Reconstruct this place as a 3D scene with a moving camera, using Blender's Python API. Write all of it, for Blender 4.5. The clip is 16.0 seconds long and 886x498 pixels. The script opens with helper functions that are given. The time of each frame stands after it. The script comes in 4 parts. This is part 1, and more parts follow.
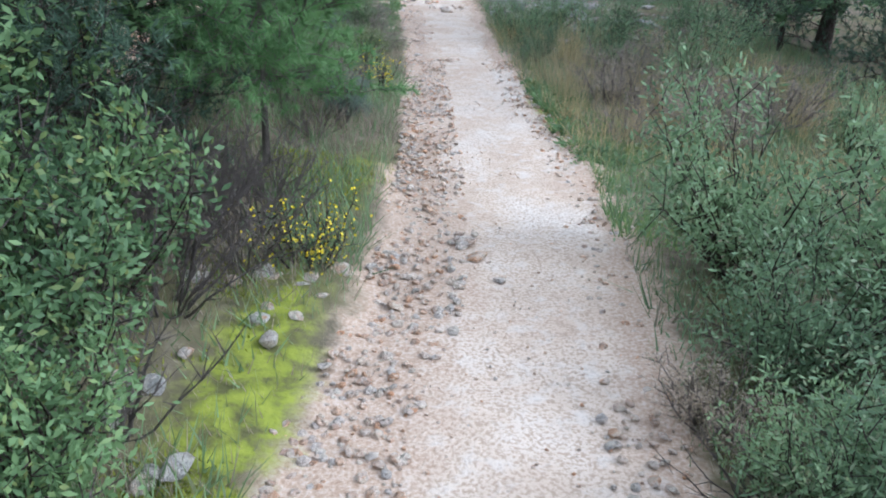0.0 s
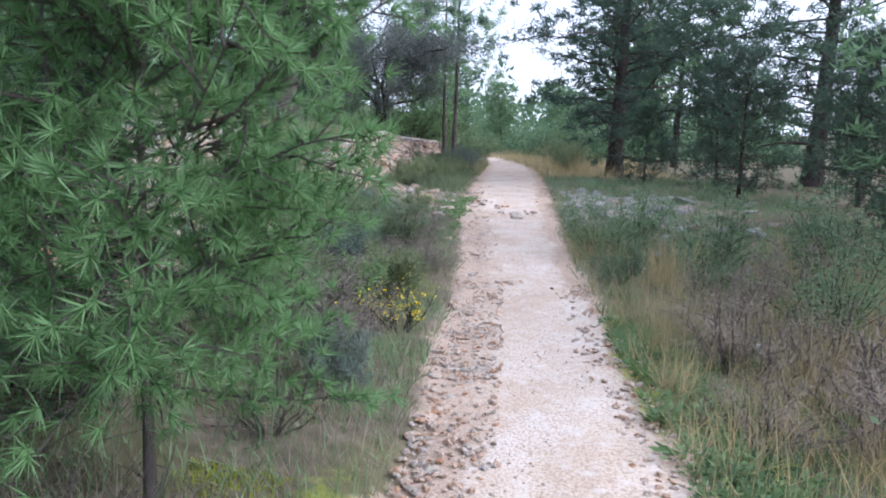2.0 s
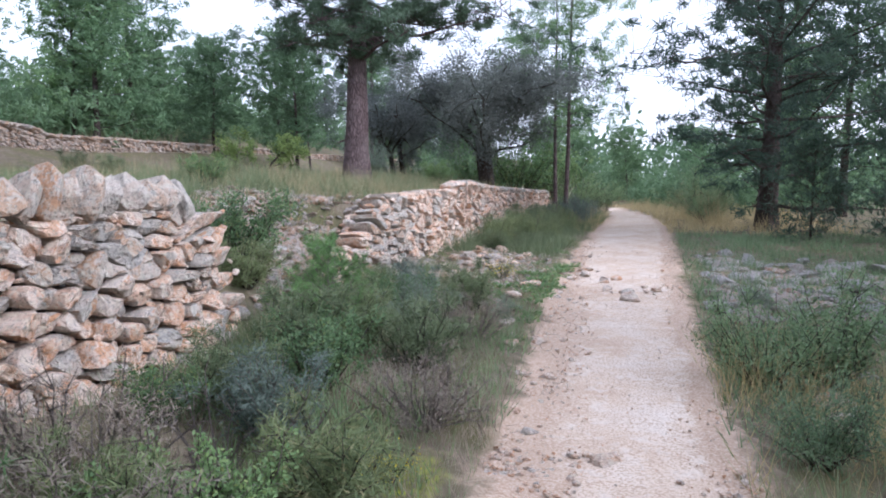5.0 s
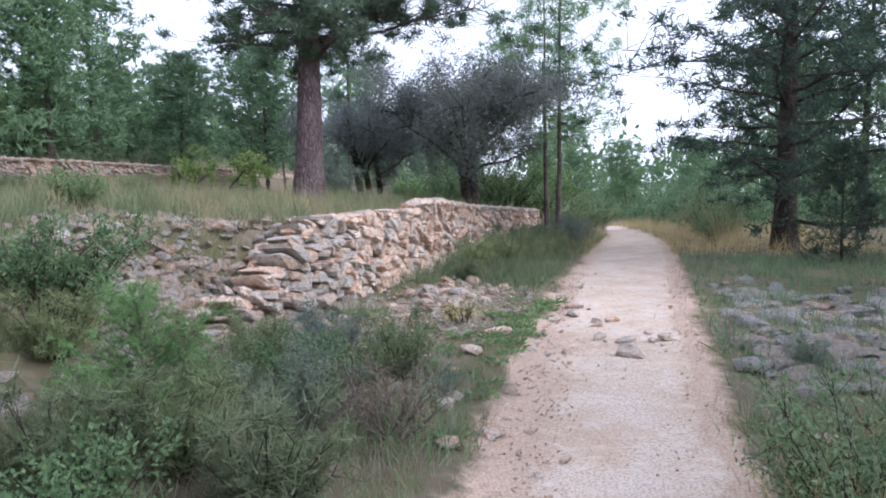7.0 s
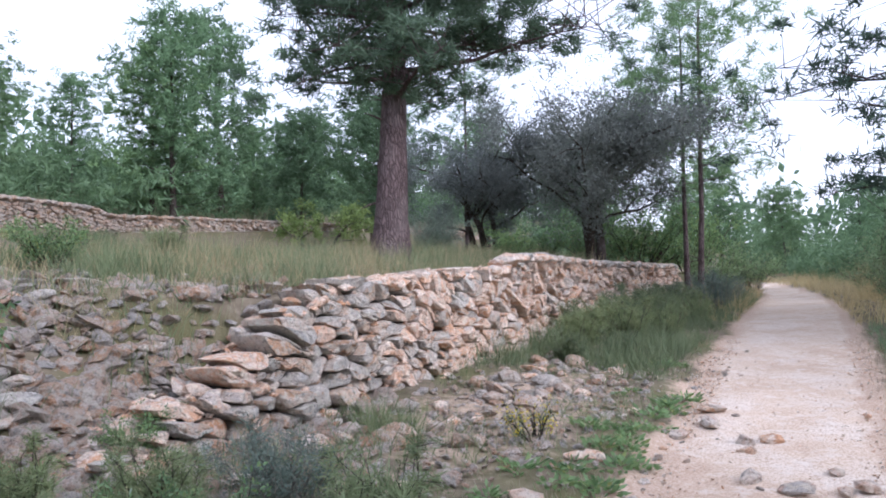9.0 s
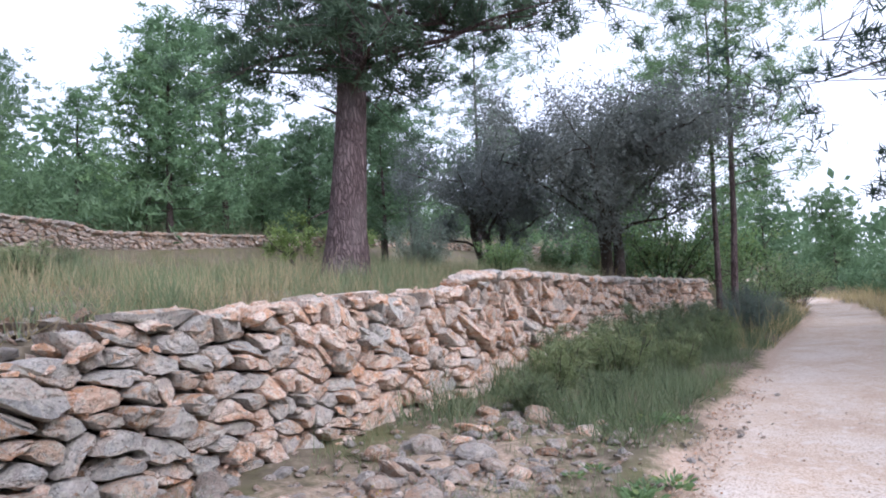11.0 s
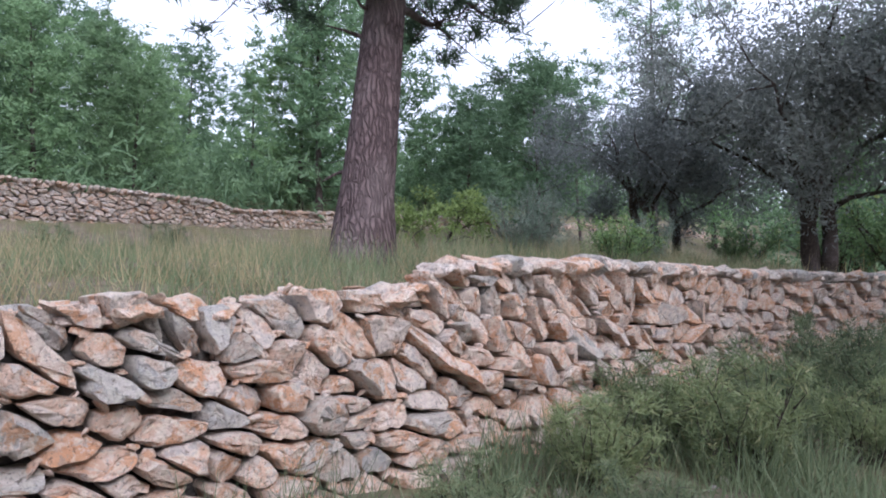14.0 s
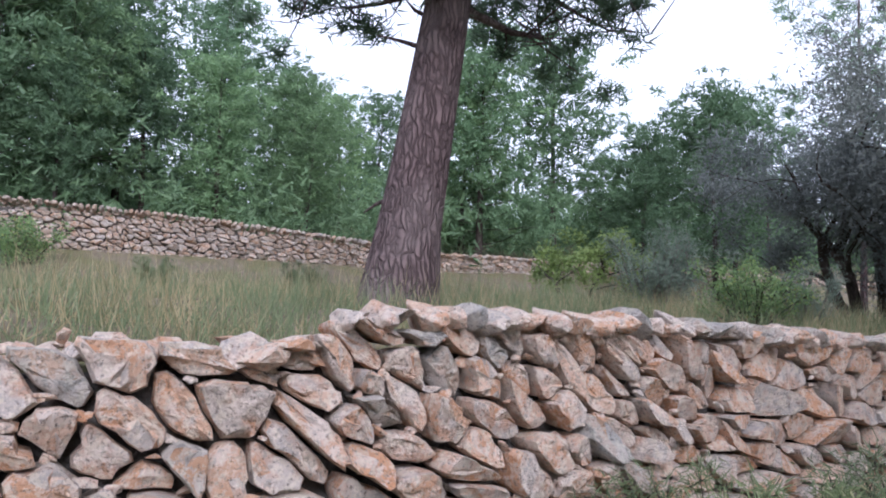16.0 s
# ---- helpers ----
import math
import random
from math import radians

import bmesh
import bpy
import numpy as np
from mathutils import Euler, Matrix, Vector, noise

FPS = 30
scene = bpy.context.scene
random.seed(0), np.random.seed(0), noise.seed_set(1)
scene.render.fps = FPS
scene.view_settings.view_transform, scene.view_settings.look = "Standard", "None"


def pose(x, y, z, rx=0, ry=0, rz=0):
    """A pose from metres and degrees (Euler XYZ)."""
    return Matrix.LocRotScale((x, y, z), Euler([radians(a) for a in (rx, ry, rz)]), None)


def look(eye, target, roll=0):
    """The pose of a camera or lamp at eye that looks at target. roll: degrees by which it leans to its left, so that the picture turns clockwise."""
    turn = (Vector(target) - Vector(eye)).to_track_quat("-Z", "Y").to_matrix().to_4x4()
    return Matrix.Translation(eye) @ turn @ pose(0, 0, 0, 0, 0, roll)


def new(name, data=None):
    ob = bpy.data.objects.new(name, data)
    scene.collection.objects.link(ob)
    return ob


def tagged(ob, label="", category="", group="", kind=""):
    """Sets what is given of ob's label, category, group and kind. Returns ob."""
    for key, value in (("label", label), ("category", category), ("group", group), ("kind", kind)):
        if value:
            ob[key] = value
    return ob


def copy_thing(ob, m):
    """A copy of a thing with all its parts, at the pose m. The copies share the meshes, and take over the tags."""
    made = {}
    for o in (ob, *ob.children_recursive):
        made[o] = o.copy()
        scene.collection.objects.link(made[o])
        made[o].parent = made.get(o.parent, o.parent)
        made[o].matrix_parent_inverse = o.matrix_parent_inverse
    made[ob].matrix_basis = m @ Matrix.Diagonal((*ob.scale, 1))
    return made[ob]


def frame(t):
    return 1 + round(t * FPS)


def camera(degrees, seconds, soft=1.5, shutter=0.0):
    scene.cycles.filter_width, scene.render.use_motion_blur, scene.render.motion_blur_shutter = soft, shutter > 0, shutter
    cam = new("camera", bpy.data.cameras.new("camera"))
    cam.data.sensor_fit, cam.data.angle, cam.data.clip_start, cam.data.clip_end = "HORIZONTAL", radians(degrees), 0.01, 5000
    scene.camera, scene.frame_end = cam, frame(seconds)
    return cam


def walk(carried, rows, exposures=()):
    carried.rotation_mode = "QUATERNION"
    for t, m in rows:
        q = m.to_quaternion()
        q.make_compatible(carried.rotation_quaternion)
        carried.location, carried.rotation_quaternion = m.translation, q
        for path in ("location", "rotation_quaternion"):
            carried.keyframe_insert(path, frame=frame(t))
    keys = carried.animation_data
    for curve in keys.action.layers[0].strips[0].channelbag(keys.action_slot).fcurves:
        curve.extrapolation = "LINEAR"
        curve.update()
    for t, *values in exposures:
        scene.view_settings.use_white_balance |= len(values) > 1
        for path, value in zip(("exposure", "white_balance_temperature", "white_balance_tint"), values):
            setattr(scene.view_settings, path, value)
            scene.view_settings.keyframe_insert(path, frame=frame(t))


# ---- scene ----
cam = camera(63.7, 16.0, soft=1.9)
PATH = [
    (0, (-0.05, 0.019, 1.438), (-0.023, 1.846, 0.626), 0.9),
    (0.5, (-0.035, 0.571, 1.445), (0.083, 2.48, 0.861), 0.9),
    (1, (0.075, 1.07, 1.457), (-0.015, 2.977, 0.863), 1.2),
    (1.5, (0.147, 1.635, 1.513), (0.186, 3.572, 1.018), 1.5),
    (2, (0.263, 2.231, 1.453), (0.044, 4.193, 1.135), 0.1),
    (2.5, (0.335, 2.844, 1.423), (0.115, 4.801, 1.074), -1.3),
    (3, (0.41, 3.48, 1.433), (0.059, 5.416, 1.077), -1.7),
    (3.5, (0.514, 4.078, 1.462), (-0.016, 5.971, 1.097), -1.5),
    (3.7, (0.521, 4.331, 1.429), (-0.03, 6.236, 1.17), -1.4),
    (5.8, (0.442, 6.833, 1.393), (-0.165, 8.731, 1.222), -0.9),
    (6, (0.452, 7.055, 1.382), (-0.211, 8.93, 1.176), -1.2),
    (6.5, (0.406, 7.651, 1.382), (-0.129, 9.574, 1.242), -2.1),
    (7, (0.412, 8.263, 1.367), (-0.161, 10.175, 1.249), -2.2),
    (7.5, (0.372, 8.881, 1.368), (-0.238, 10.781, 1.225), -2.2),
    (8, (0.388, 9.422, 1.322), (-0.317, 11.291, 1.219), -2.2),
    (8.5, (0.364, 10.02, 1.353), (-0.52, 11.814, 1.329), -2.0),
    (9, (0.294, 10.66, 1.375), (-0.638, 12.429, 1.426), -2.4),
    (9.2, (0.266, 10.913, 1.367), (-0.666, 12.681, 1.452), -2.1),
    (11.3, (0.325, 13.223, 1.399), (-0.714, 14.929, 1.49), -3.0),
    (11.5, (0.281, 13.473, 1.403), (-0.727, 15.2, 1.431), -2.2),
    (12, (0.243, 14.089, 1.422), (-0.982, 15.663, 1.571), -0.8),
    (12.5, (0.148, 14.704, 1.386), (-1.173, 16.201, 1.495), -2.0),
    (13, (0.053, 15.328, 1.385), (-1.174, 16.905, 1.476), -2.0),
    (13.5, (0.031, 15.908, 1.373), (-1.373, 17.328, 1.501), -2.3),
    (13.7, (-0.072, 16.164, 1.422), (-1.482, 17.58, 1.503), 0.1),
    (13.9, (-0.122, 16.368, 1.399), (-1.656, 17.65, 1.428), -2.2),
    (14, (-0.125, 16.477, 1.399), (-1.618, 17.806, 1.475), -1.4),
    (14.5, (-0.214, 16.958, 1.369), (-1.735, 18.245, 1.547), -0.5),
    (15, (-0.316, 17.416, 1.383), (-1.948, 18.56, 1.555), -0.8),
    (15.5, (-0.432, 17.873, 1.418), (-2.16, 18.854, 1.635), -1.1),
    (16, (-0.406, 18.324, 1.429), (-2.202, 19.178, 1.637), 1.4),
]
walk(cam, [(t, look(eye, target, roll)) for t, eye, target, roll in PATH], exposures=[(0, 0.4, 5300, 9), (1.5, 0.5, 5400, 16), (3, 0.5, 5500, 18), (6, 0.39, 5600, 19), (16, 0.36, 5650, 21)])

# ---- light ----
world = bpy.data.worlds.new("overcast_sky")
scene.world = world
world.use_nodes = True
wn, wl = world.node_tree.nodes, world.node_tree.links
sky = wn.new("ShaderNodeTexSky")
sky.sky_type, sky.sun_disc = "NISHITA", False
sky.sun_elevation, sky.sun_rotation = radians(34), radians(100)
sky.dust_density, sky.air_density = 3.0, 1.0
cloud = wn.new("ShaderNodeMix")
cloud.data_type = "RGBA"
cloud.inputs["Factor"].default_value = 0.75
cloud.inputs["B"].default_value = (9.0, 9.3, 9.8, 1)
wl.new(sky.outputs[0], cloud.inputs["A"])
wl.new(cloud.outputs["Result"], wn["Background"].inputs["Color"])
wn["Background"].inputs["Strength"].default_value = 0.15
sun = new("sun", bpy.data.lights.new("sun", "SUN"))
sun.data.energy, sun.data.angle, sun.data.color = 2.5, radians(25), (1, 0.97, 0.94)
sun.matrix_basis = look((18, -3.2, 12.3), (0, 0, 0))

# ---- materials ----


def shader(name, rough=0.9, spec=0.2):
    m = bpy.data.materials.new(name)
    m.use_nodes = True
    n, l = m.node_tree.nodes, m.node_tree.links
    b = n["Principled BSDF"]
    b.inputs["Roughness"].default_value = rough
    b.inputs["Specular IOR Level"].default_value = spec
    return m, n, l, b


def tex(n, l, scale, detail=4.0, coord=None, kind="ShaderNodeTexNoise", rough=0.6):
    t = n.new(kind)
    t.inputs["Scale"].default_value = scale
    if kind == "ShaderNodeTexNoise":
        t.inputs["Detail"].default_value = detail
        t.inputs["Roughness"].default_value = rough
    if coord:
        l.new(coord, t.inputs["Vector"])
    return t


def ramp(n, l, src, stops):
    r = n.new("ShaderNodeValToRGB")
    e = r.color_ramp.elements
    while len(e) < len(stops):
        e.new(0.5)
    for k, (p, c) in zip(e, stops):
        k.position = p
        k.color = (*c, 1) if len(c) == 3 else c
    l.new(src, r.inputs["Fac"])
    return r.outputs["Color"]


def mix(n, l, fac, a, b, mode="MIX"):
    m = n.new("ShaderNodeMix")
    m.data_type, m.blend_type = "RGBA", mode
    for sock, v in ((m.inputs["Factor"], fac), (m.inputs["A"], a), (m.inputs["B"], b)):
        if isinstance(v, (int, float)):
            sock.default_value = v
        elif isinstance(v, tuple):
            sock.default_value = (*v, 1)
        else:
            l.new(v, sock)
    return m.outputs["Result"]


def maths(n, l, op, a, b=0.0):
    m = n.new("ShaderNodeMath")
    m.operation = op
    for k, v in enumerate((a, b)):
        if isinstance(v, (int, float)):
            m.inputs[k].default_value = v
        else:
            l.new(v, m.inputs[k])
    return m.outputs[0]


def bump(n, l, b, height, strength, distance):
    k = n.new("ShaderNodeBump")
    k.inputs["Strength"].default_value = strength
    k.inputs["Distance"].default_value = distance
    l.new(height, k.inputs["Height"])
    l.new(k.outputs[0], b.inputs["Normal"])


def stone_material(name, warm=0.5, light=1.0, lichened=0.7, tint=(1.0, 1.0, 1.0)):
    m, n, l, b = shader(name, 0.92, 0.15)
    place = n.new("ShaderNodeNewGeometry")
    info = n.new("ShaderNodeObjectInfo")
    pos = place.outputs["Position"]
    rnd = maths(n, l, "FRACT", maths(n, l, "ADD", place.outputs["Random Per Island"], info.outputs["Random"]))
    tone = ramp(n, l, rnd, [(0.0, (0.40 * light, 0.40 * light, 0.40 * light)), (0.3, (0.50 * light, 0.48 * light, 0.46 * light)),
                            (0.62 - 0.2 * warm, (0.54 * light, 0.46 * light, 0.40 * light)), (0.86 - 0.16 * warm, (0.54 * light, 0.41 * light, 0.32 * light)),
                            (1.0, (0.50 * light, 0.31 * light, 0.2 * light))])
    broad = tex(n, l, 6.0, 5, pos)
    rust = ramp(n, l, broad.outputs[0], [(0.47, (0, 0, 0)), (0.6, (1, 1, 1))])
    c = mix(n, l, maths(n, l, "MULTIPLY", rust, 0.65 * warm), tone, (0.50 * light, 0.28 * light, 0.16 * light))
    pale = tex(n, l, 11.0, 8, pos, rough=0.7)
    c = mix(n, l, ramp(n, l, pale.outputs[0], [(0.5, (0, 0, 0)), (0.57, (0.8, 0.8, 0.8))]), c, (0.6 * light, 0.57 * light, 0.54 * light))
    lichen = tex(n, l, 23.0, 6, pos, rough=0.7)
    c = mix(n, l, ramp(n, l, lichen.outputs[0], [(0.55, (0, 0, 0)), (0.6, (lichened,) * 3)]), c, (0.27 * light, 0.28 * light, 0.27 * light))
    spots = tex(n, l, 48.0, 6, pos, rough=0.7)
    c = mix(n, l, ramp(n, l, spots.outputs[0], [(0.56, (0, 0, 0)), (0.64, (0.75, 0.75, 0.75))]), c, (0.13, 0.11, 0.095))
    crust = tex(n, l, 19.0, 9, pos, rough=0.75)
    c = mix(n, l, ramp(n, l, crust.outputs[0], [(0.51, (0, 0, 0)), (0.56, (0.6, 0.6, 0.6))]), c, (0.6 * light, 0.585 * light, 0.52 * light))
    c = mix(n, l, 1.0, c, tint, "MULTIPLY")
    l.new(c, b.inputs["Base Color"])
    fine, rugged = tex(n, l, 60.0, 6, pos, rough=0.7), tex(n, l, 14.0, 5, pos, rough=0.6)
    bump(n, l, b, mix(n, l, 0.4, rugged.outputs[0], fine.outputs[0]), 1.0, 0.09)
    return m


def leaf_material(name, a, bcol, dry=None, through_light=0.42, rough=0.55):
    m, n, l, b = shader(name, rough, 0.3)
    place = n.new("ShaderNodeNewGeometry")
    rnd = place.outputs["Random Per Island"]
    stops = [(0.0, a), (0.85, bcol)] + ([(0.97, dry)] if dry else [])
    c = ramp(n, l, rnd, stops)
    big = tex(n, l, 1.7, 3, place.outputs["Position"])
    c = mix(n, l, ramp(n, l, big.outputs[0], [(0.35, (0, 0, 0)), (0.7, (0.8, 0.8, 0.8))]), c, tuple(min(1, v * 1.35) for v in bcol))
    own = n.new("ShaderNodeObjectInfo")
    c = mix(n, l, 1.0, c, ramp(n, l, own.outputs["Random"], [(0.0, (0.78, 0.8, 0.86)), (0.5, (1.0, 1.0, 1.0)), (1.0, (1.18, 1.14, 1.04))]), "MULTIPLY")
    l.new(c, b.inputs["Base Color"])
    t = n.new("ShaderNodeBsdfTranslucent")
    l.new(c, t.inputs["Color"])
    mx = n.new("ShaderNodeMixShader")
    mx.inputs[0].default_value = through_light
    l.new(b.outputs[0], mx.inputs[1])
    l.new(t.outputs[0], mx.inputs[2])
    l.new(mx.outputs[0], n["Material Output"].inputs["Surface"])
    return m


def bark_material(name, dark, light, scale=1.0):
    m, n, l, b = shader(name, 0.95, 0.1)
    place = n.new("ShaderNodeTexCoord")
    mp = n.new("ShaderNodeMapping")
    mp.inputs["Scale"].default_value = (11 * scale, 11 * scale, 1.5 * scale)
    warp = tex(n, l, 3.5 * scale, 3, place.outputs["Object"])
    bend = n.new("ShaderNodeVectorMath")
    bend.operation = "MULTIPLY_ADD"
    bend.inputs[1].default_value = (0.14, 0.14, 0.3)
    l.new(warp.outputs["Color"], bend.inputs[0])
    l.new(place.outputs["Object"], bend.inputs[2])
    l.new(bend.outputs[0], mp.inputs["Vector"])
    v = tex(n, l, 2.2, kind="ShaderNodeTexVoronoi", coord=mp.outputs[0])
    v.feature = "DISTANCE_TO_EDGE"
    g = tex(n, l, 3.0, 8, mp.outputs[0])
    plate = ramp(n, l, v.outputs[0], [(0.04, dark), (0.16, tuple(q * 0.55 for q in light)), (0.4, light)])
    c = mix(n, l, g.outputs[0], plate, tuple(v2 * 0.55 for v2 in light))
    grey = tex(n, l, 1.3, 4, place.outputs["Object"])
    c = mix(n, l, ramp(n, l, grey.outputs[0], [(0.45, (0, 0, 0)), (0.65, (0.5, 0.5, 0.5))]), c, (0.24, 0.2, 0.19))
    l.new(c, b.inputs["Base Color"])
    h = mix(n, l, 0.5, ramp(n, l, v.outputs[0], [(0.0, (0, 0, 0)), (0.25, (1, 1, 1))]), g.outputs[0])
    bump(n, l, b, h, 1.0, 0.04)
    return m


def ground_material():
    m, n, l, b = shader("trail_and_soil", 0.97, 0.08)
    pos = n.new("ShaderNodeNewGeometry").outputs["Position"]
    zone = n.new("ShaderNodeAttribute")
    zone.attribute_name = "zone"
    sep = n.new("ShaderNodeSeparateColor")
    l.new(zone.outputs["Color"], sep.inputs[0])
    big, mid, fine = tex(n, l, 1.3, 5, pos), tex(n, l, 9.0, 6, pos), tex(n, l, 60.0, 5, pos)
    soil = ramp(n, l, mid.outputs[0], [(0.3, (0.10, 0.085, 0.06)), (0.55, (0.17, 0.14, 0.10)), (0.75, (0.27, 0.23, 0.18))])
    soil = mix(n, l, ramp(n, l, big.outputs[0], [(0.42, (0, 0, 0)), (0.62, (0.7, 0.7, 0.7))]), soil, (0.12, 0.12, 0.05))
    tread = ramp(n, l, big.outputs[0], [(0.34, (0.495, 0.375, 0.285)), (0.5, (0.58, 0.47, 0.375)), (0.66, (0.635, 0.555, 0.48))])
    tread = mix(n, l, ramp(n, l, fine.outputs[0], [(0.4, (0.85, 0.85, 0.85)), (0.54, (0, 0, 0))]), tread, (0.37, 0.275, 0.20))
    tread = mix(n, l, ramp(n, l, mid.outputs[0], [(0.52, (0, 0, 0)), (0.7, (0.7, 0.7, 0.7))]), tread, (0.62, 0.56, 0.50))
    berm = ramp(n, l, fine.outputs[0], [(0.32, (0.31, 0.21, 0.145)), (0.5, (0.45, 0.335, 0.25)), (0.68, (0.54, 0.445, 0.37))])
    moss = ramp(n, l, mid.outputs[0], [(0.38, (0.10, 0.10, 0.04)), (0.55, (0.22, 0.25, 0.04)), (0.8, (0.33, 0.36, 0.06))])
    wob = maths(n, l, "MULTIPLY", maths(n, l, "SUBTRACT", mid.outputs[0], 0.5), 0.9)

    def edge(ch):
        return ramp(n, l, maths(n, l, "ADD", sep.outputs[ch], wob), [(0.28, (0, 0, 0)), (0.72, (1, 1, 1))])
    c = mix(n, l, edge(1), soil, berm)
    c = mix(n, l, edge(2), c, moss)
    c = mix(n, l, edge(0), c, tread)
    l.new(c, b.inputs["Base Color"])
    h = mix(n, l, 0.4, mid.outputs[0], fine.outputs[0])
    bump(n, l, b, h, 0.6, 0.03)
    return m


STONE = stone_material("limestone", 0.9, 1.4, 0.5, (1.0, 0.9, 0.82))
# tan limestone, darker than the lower walls' stone
UPPER_STONE = stone_material("dimmer_tan_limestone", 0.6, 0.9, 0.7, (1.0, 0.92, 0.85))
GREY_STONE = stone_material("weathered_grey_limestone", 0.25, 1.08, 0.7, (1.0, 0.97, 0.92))
PALE_STONE = stone_material("pale_limestone_gravel", 0.8, 1.2, 0.15, (1.0, 0.91, 0.83))
OUTCROP_STONE = stone_material("grey_limestone_pavement", 0.15, 0.62)
RUBBLE_STONE = stone_material("weathered_brown_limestone", 0.55, 0.72, 0.8, (1.0, 0.95, 0.9))
# core stone coloured very dark, painting shade into the gaps between wall stones
SHADED_CORE = stone_material("rubble_core", 0.6, 0.25)
GROUND = ground_material()
BARK = bark_material("scaly_pine_bark", (0.03, 0.022, 0.024), (0.225, 0.165, 0.16), 0.95)
DARK_BARK = bark_material("dark_bark", (0.03, 0.025, 0.02), (0.12, 0.095, 0.08), 1.5)
TWIG = bark_material("dry_twig", (0.16, 0.13, 0.11), (0.42, 0.37, 0.33), 6)
PINE = leaf_material("pine_needles", (0.07, 0.128, 0.07), (0.135, 0.215, 0.112))
YOUNG_PINE = leaf_material("young_pine_needles", (0.09, 0.178, 0.075), (0.175, 0.30, 0.122))
# darker needle copy with shade put into its colour, for backlit crowns and thicket
SHADED_PINE = leaf_material("shaded_pine_needles", (0.048, 0.08, 0.06), (0.095, 0.148, 0.095))
FAR_PINE = leaf_material("light_pine_needles", (0.10, 0.175, 0.094), (0.19, 0.30, 0.152))
OLIVE = leaf_material("olive_leaves", (0.105, 0.118, 0.106), (0.21, 0.23, 0.205))
LENTISK = leaf_material("lentisk_leaves", (0.085, 0.15, 0.075), (0.17, 0.265, 0.115), (0.27, 0.29, 0.09))
HEATH = leaf_material("grey_green_heath", (0.105, 0.168, 0.092), (0.215, 0.305, 0.155), (0.26, 0.23, 0.16))
LAVENDER = leaf_material("blue_grey_leaves", (0.11, 0.15, 0.12), (0.2, 0.25, 0.19))
DRY_HEATH = leaf_material("dry_brown_heath", (0.19, 0.155, 0.13), (0.34, 0.285, 0.235), (0.17, 0.2, 0.1))
STRAW = leaf_material("dry_straw", (0.30, 0.24, 0.12), (0.45, 0.37, 0.21), (0.2, 0.22, 0.09))
GRASS = leaf_material("green_grass", (0.10, 0.145, 0.075), (0.20, 0.245, 0.125), (0.34, 0.31, 0.18))
YELLOW_GREEN = leaf_material("yellow_green_leaves", (0.10, 0.16, 0.055), (0.20, 0.27, 0.09))
MOSS = leaf_material("yellow_moss", (0.12, 0.135, 0.03), (0.29, 0.32, 0.05))
FLOWER = leaf_material("yellow_petals", (0.6, 0.45, 0.01), (0.75, 0.6, 0.03), None, 0.3)

# ---- mesh helpers ----
rng = np.random.default_rng(7)


def mesh_from(name, verts, faces, material=None, smooth=False):
    """faces: an array of triangles or quads."""
    verts, faces = np.asarray(verts, dtype=np.float32), np.asarray(faces, dtype=np.int32)
    me = bpy.data.meshes.new(name)
    k = faces.shape[1]
    me.vertices.add(len(verts))
    me.vertices.foreach_set("co", verts.ravel())
    me.loops.add(faces.size)
    me.loops.foreach_set("vertex_index", faces.ravel())
    me.polygons.add(len(faces))
    me.polygons.foreach_set("loop_start", np.arange(len(faces), dtype=np.int32) * k)
    me.polygons.foreach_set("use_smooth", np.full(len(faces), smooth))
    me.update(calc_edges=True)
    if material:
        me.materials.append(material)
    return me


def part(name, me, parent, label=""):
    ob = new(name, me)
    ob.parent = parent
    return tagged(ob, label) if label else ob


def unit(v):
    return v / np.maximum(np.linalg.norm(v, axis=-1, keepdims=True), 1e-9)


def needles(p, d, length, width, r):
    """Thin triangles from p along d."""
    s = unit(np.cross(d, unit(r.normal(size=p.shape)))) * (width / 2)[:, None]
    v = np.stack([p - s, p + s, p + d * length[:, None]], 1).reshape(-1, 3)
    return v, np.arange(len(v)).reshape(-1, 3)


def leaves(p, d, length, width, r):
    """Lozenge leaves from p along d."""
    s = unit(np.cross(d, unit(r.normal(size=p.shape)))) * (width / 2)[:, None]
    m = p + d * (length * 0.5)[:, None]
    v = np.stack([p, m + s, p + d * length[:, None], m - s], 1).reshape(-1, 3)
    return v, np.arange(len(v)).reshape(-1, 4)


class Tubes:
    """Tapered round branches gathered into one mesh."""

    def __init__(self):
        self.v, self.f, self.n = [], [], 0

    def add(self, pts, radii, sides=6):
        pts, radii = np.asarray(pts, float), np.asarray(radii, float)
        t = unit(np.gradient(pts, axis=0))
        ref = np.array([0.3, 0.9, 0.1]) if abs(t[0][2]) > 0.8 else np.array([0, 0, 1.0])
        a = unit(np.cross(t, ref))
        b = np.cross(t, a)
        ang = np.linspace(0, 2 * np.pi, sides, endpoint=False)
        ring = pts[:, None] + radii[:, None, None] * (np.cos(ang)[None, :, None] * a[:, None] + np.sin(ang)[None, :, None] * b[:, None])
        k = len(pts)
        i = np.arange(k - 1)[:, None] * sides
        j = np.arange(sides)[None]
        j2 = (j + 1) % sides
        f = np.stack([i + j, i + j2, i + sides + j2, i + sides + j], -1).reshape(-1, 4) + self.n
        self.v.append(ring.reshape(-1, 3))
        self.f.append(f)
        self.n += k * sides

    def mesh(self, name, material):
        return mesh_from(name, np.concatenate(self.v), np.concatenate(self.f), material, True)


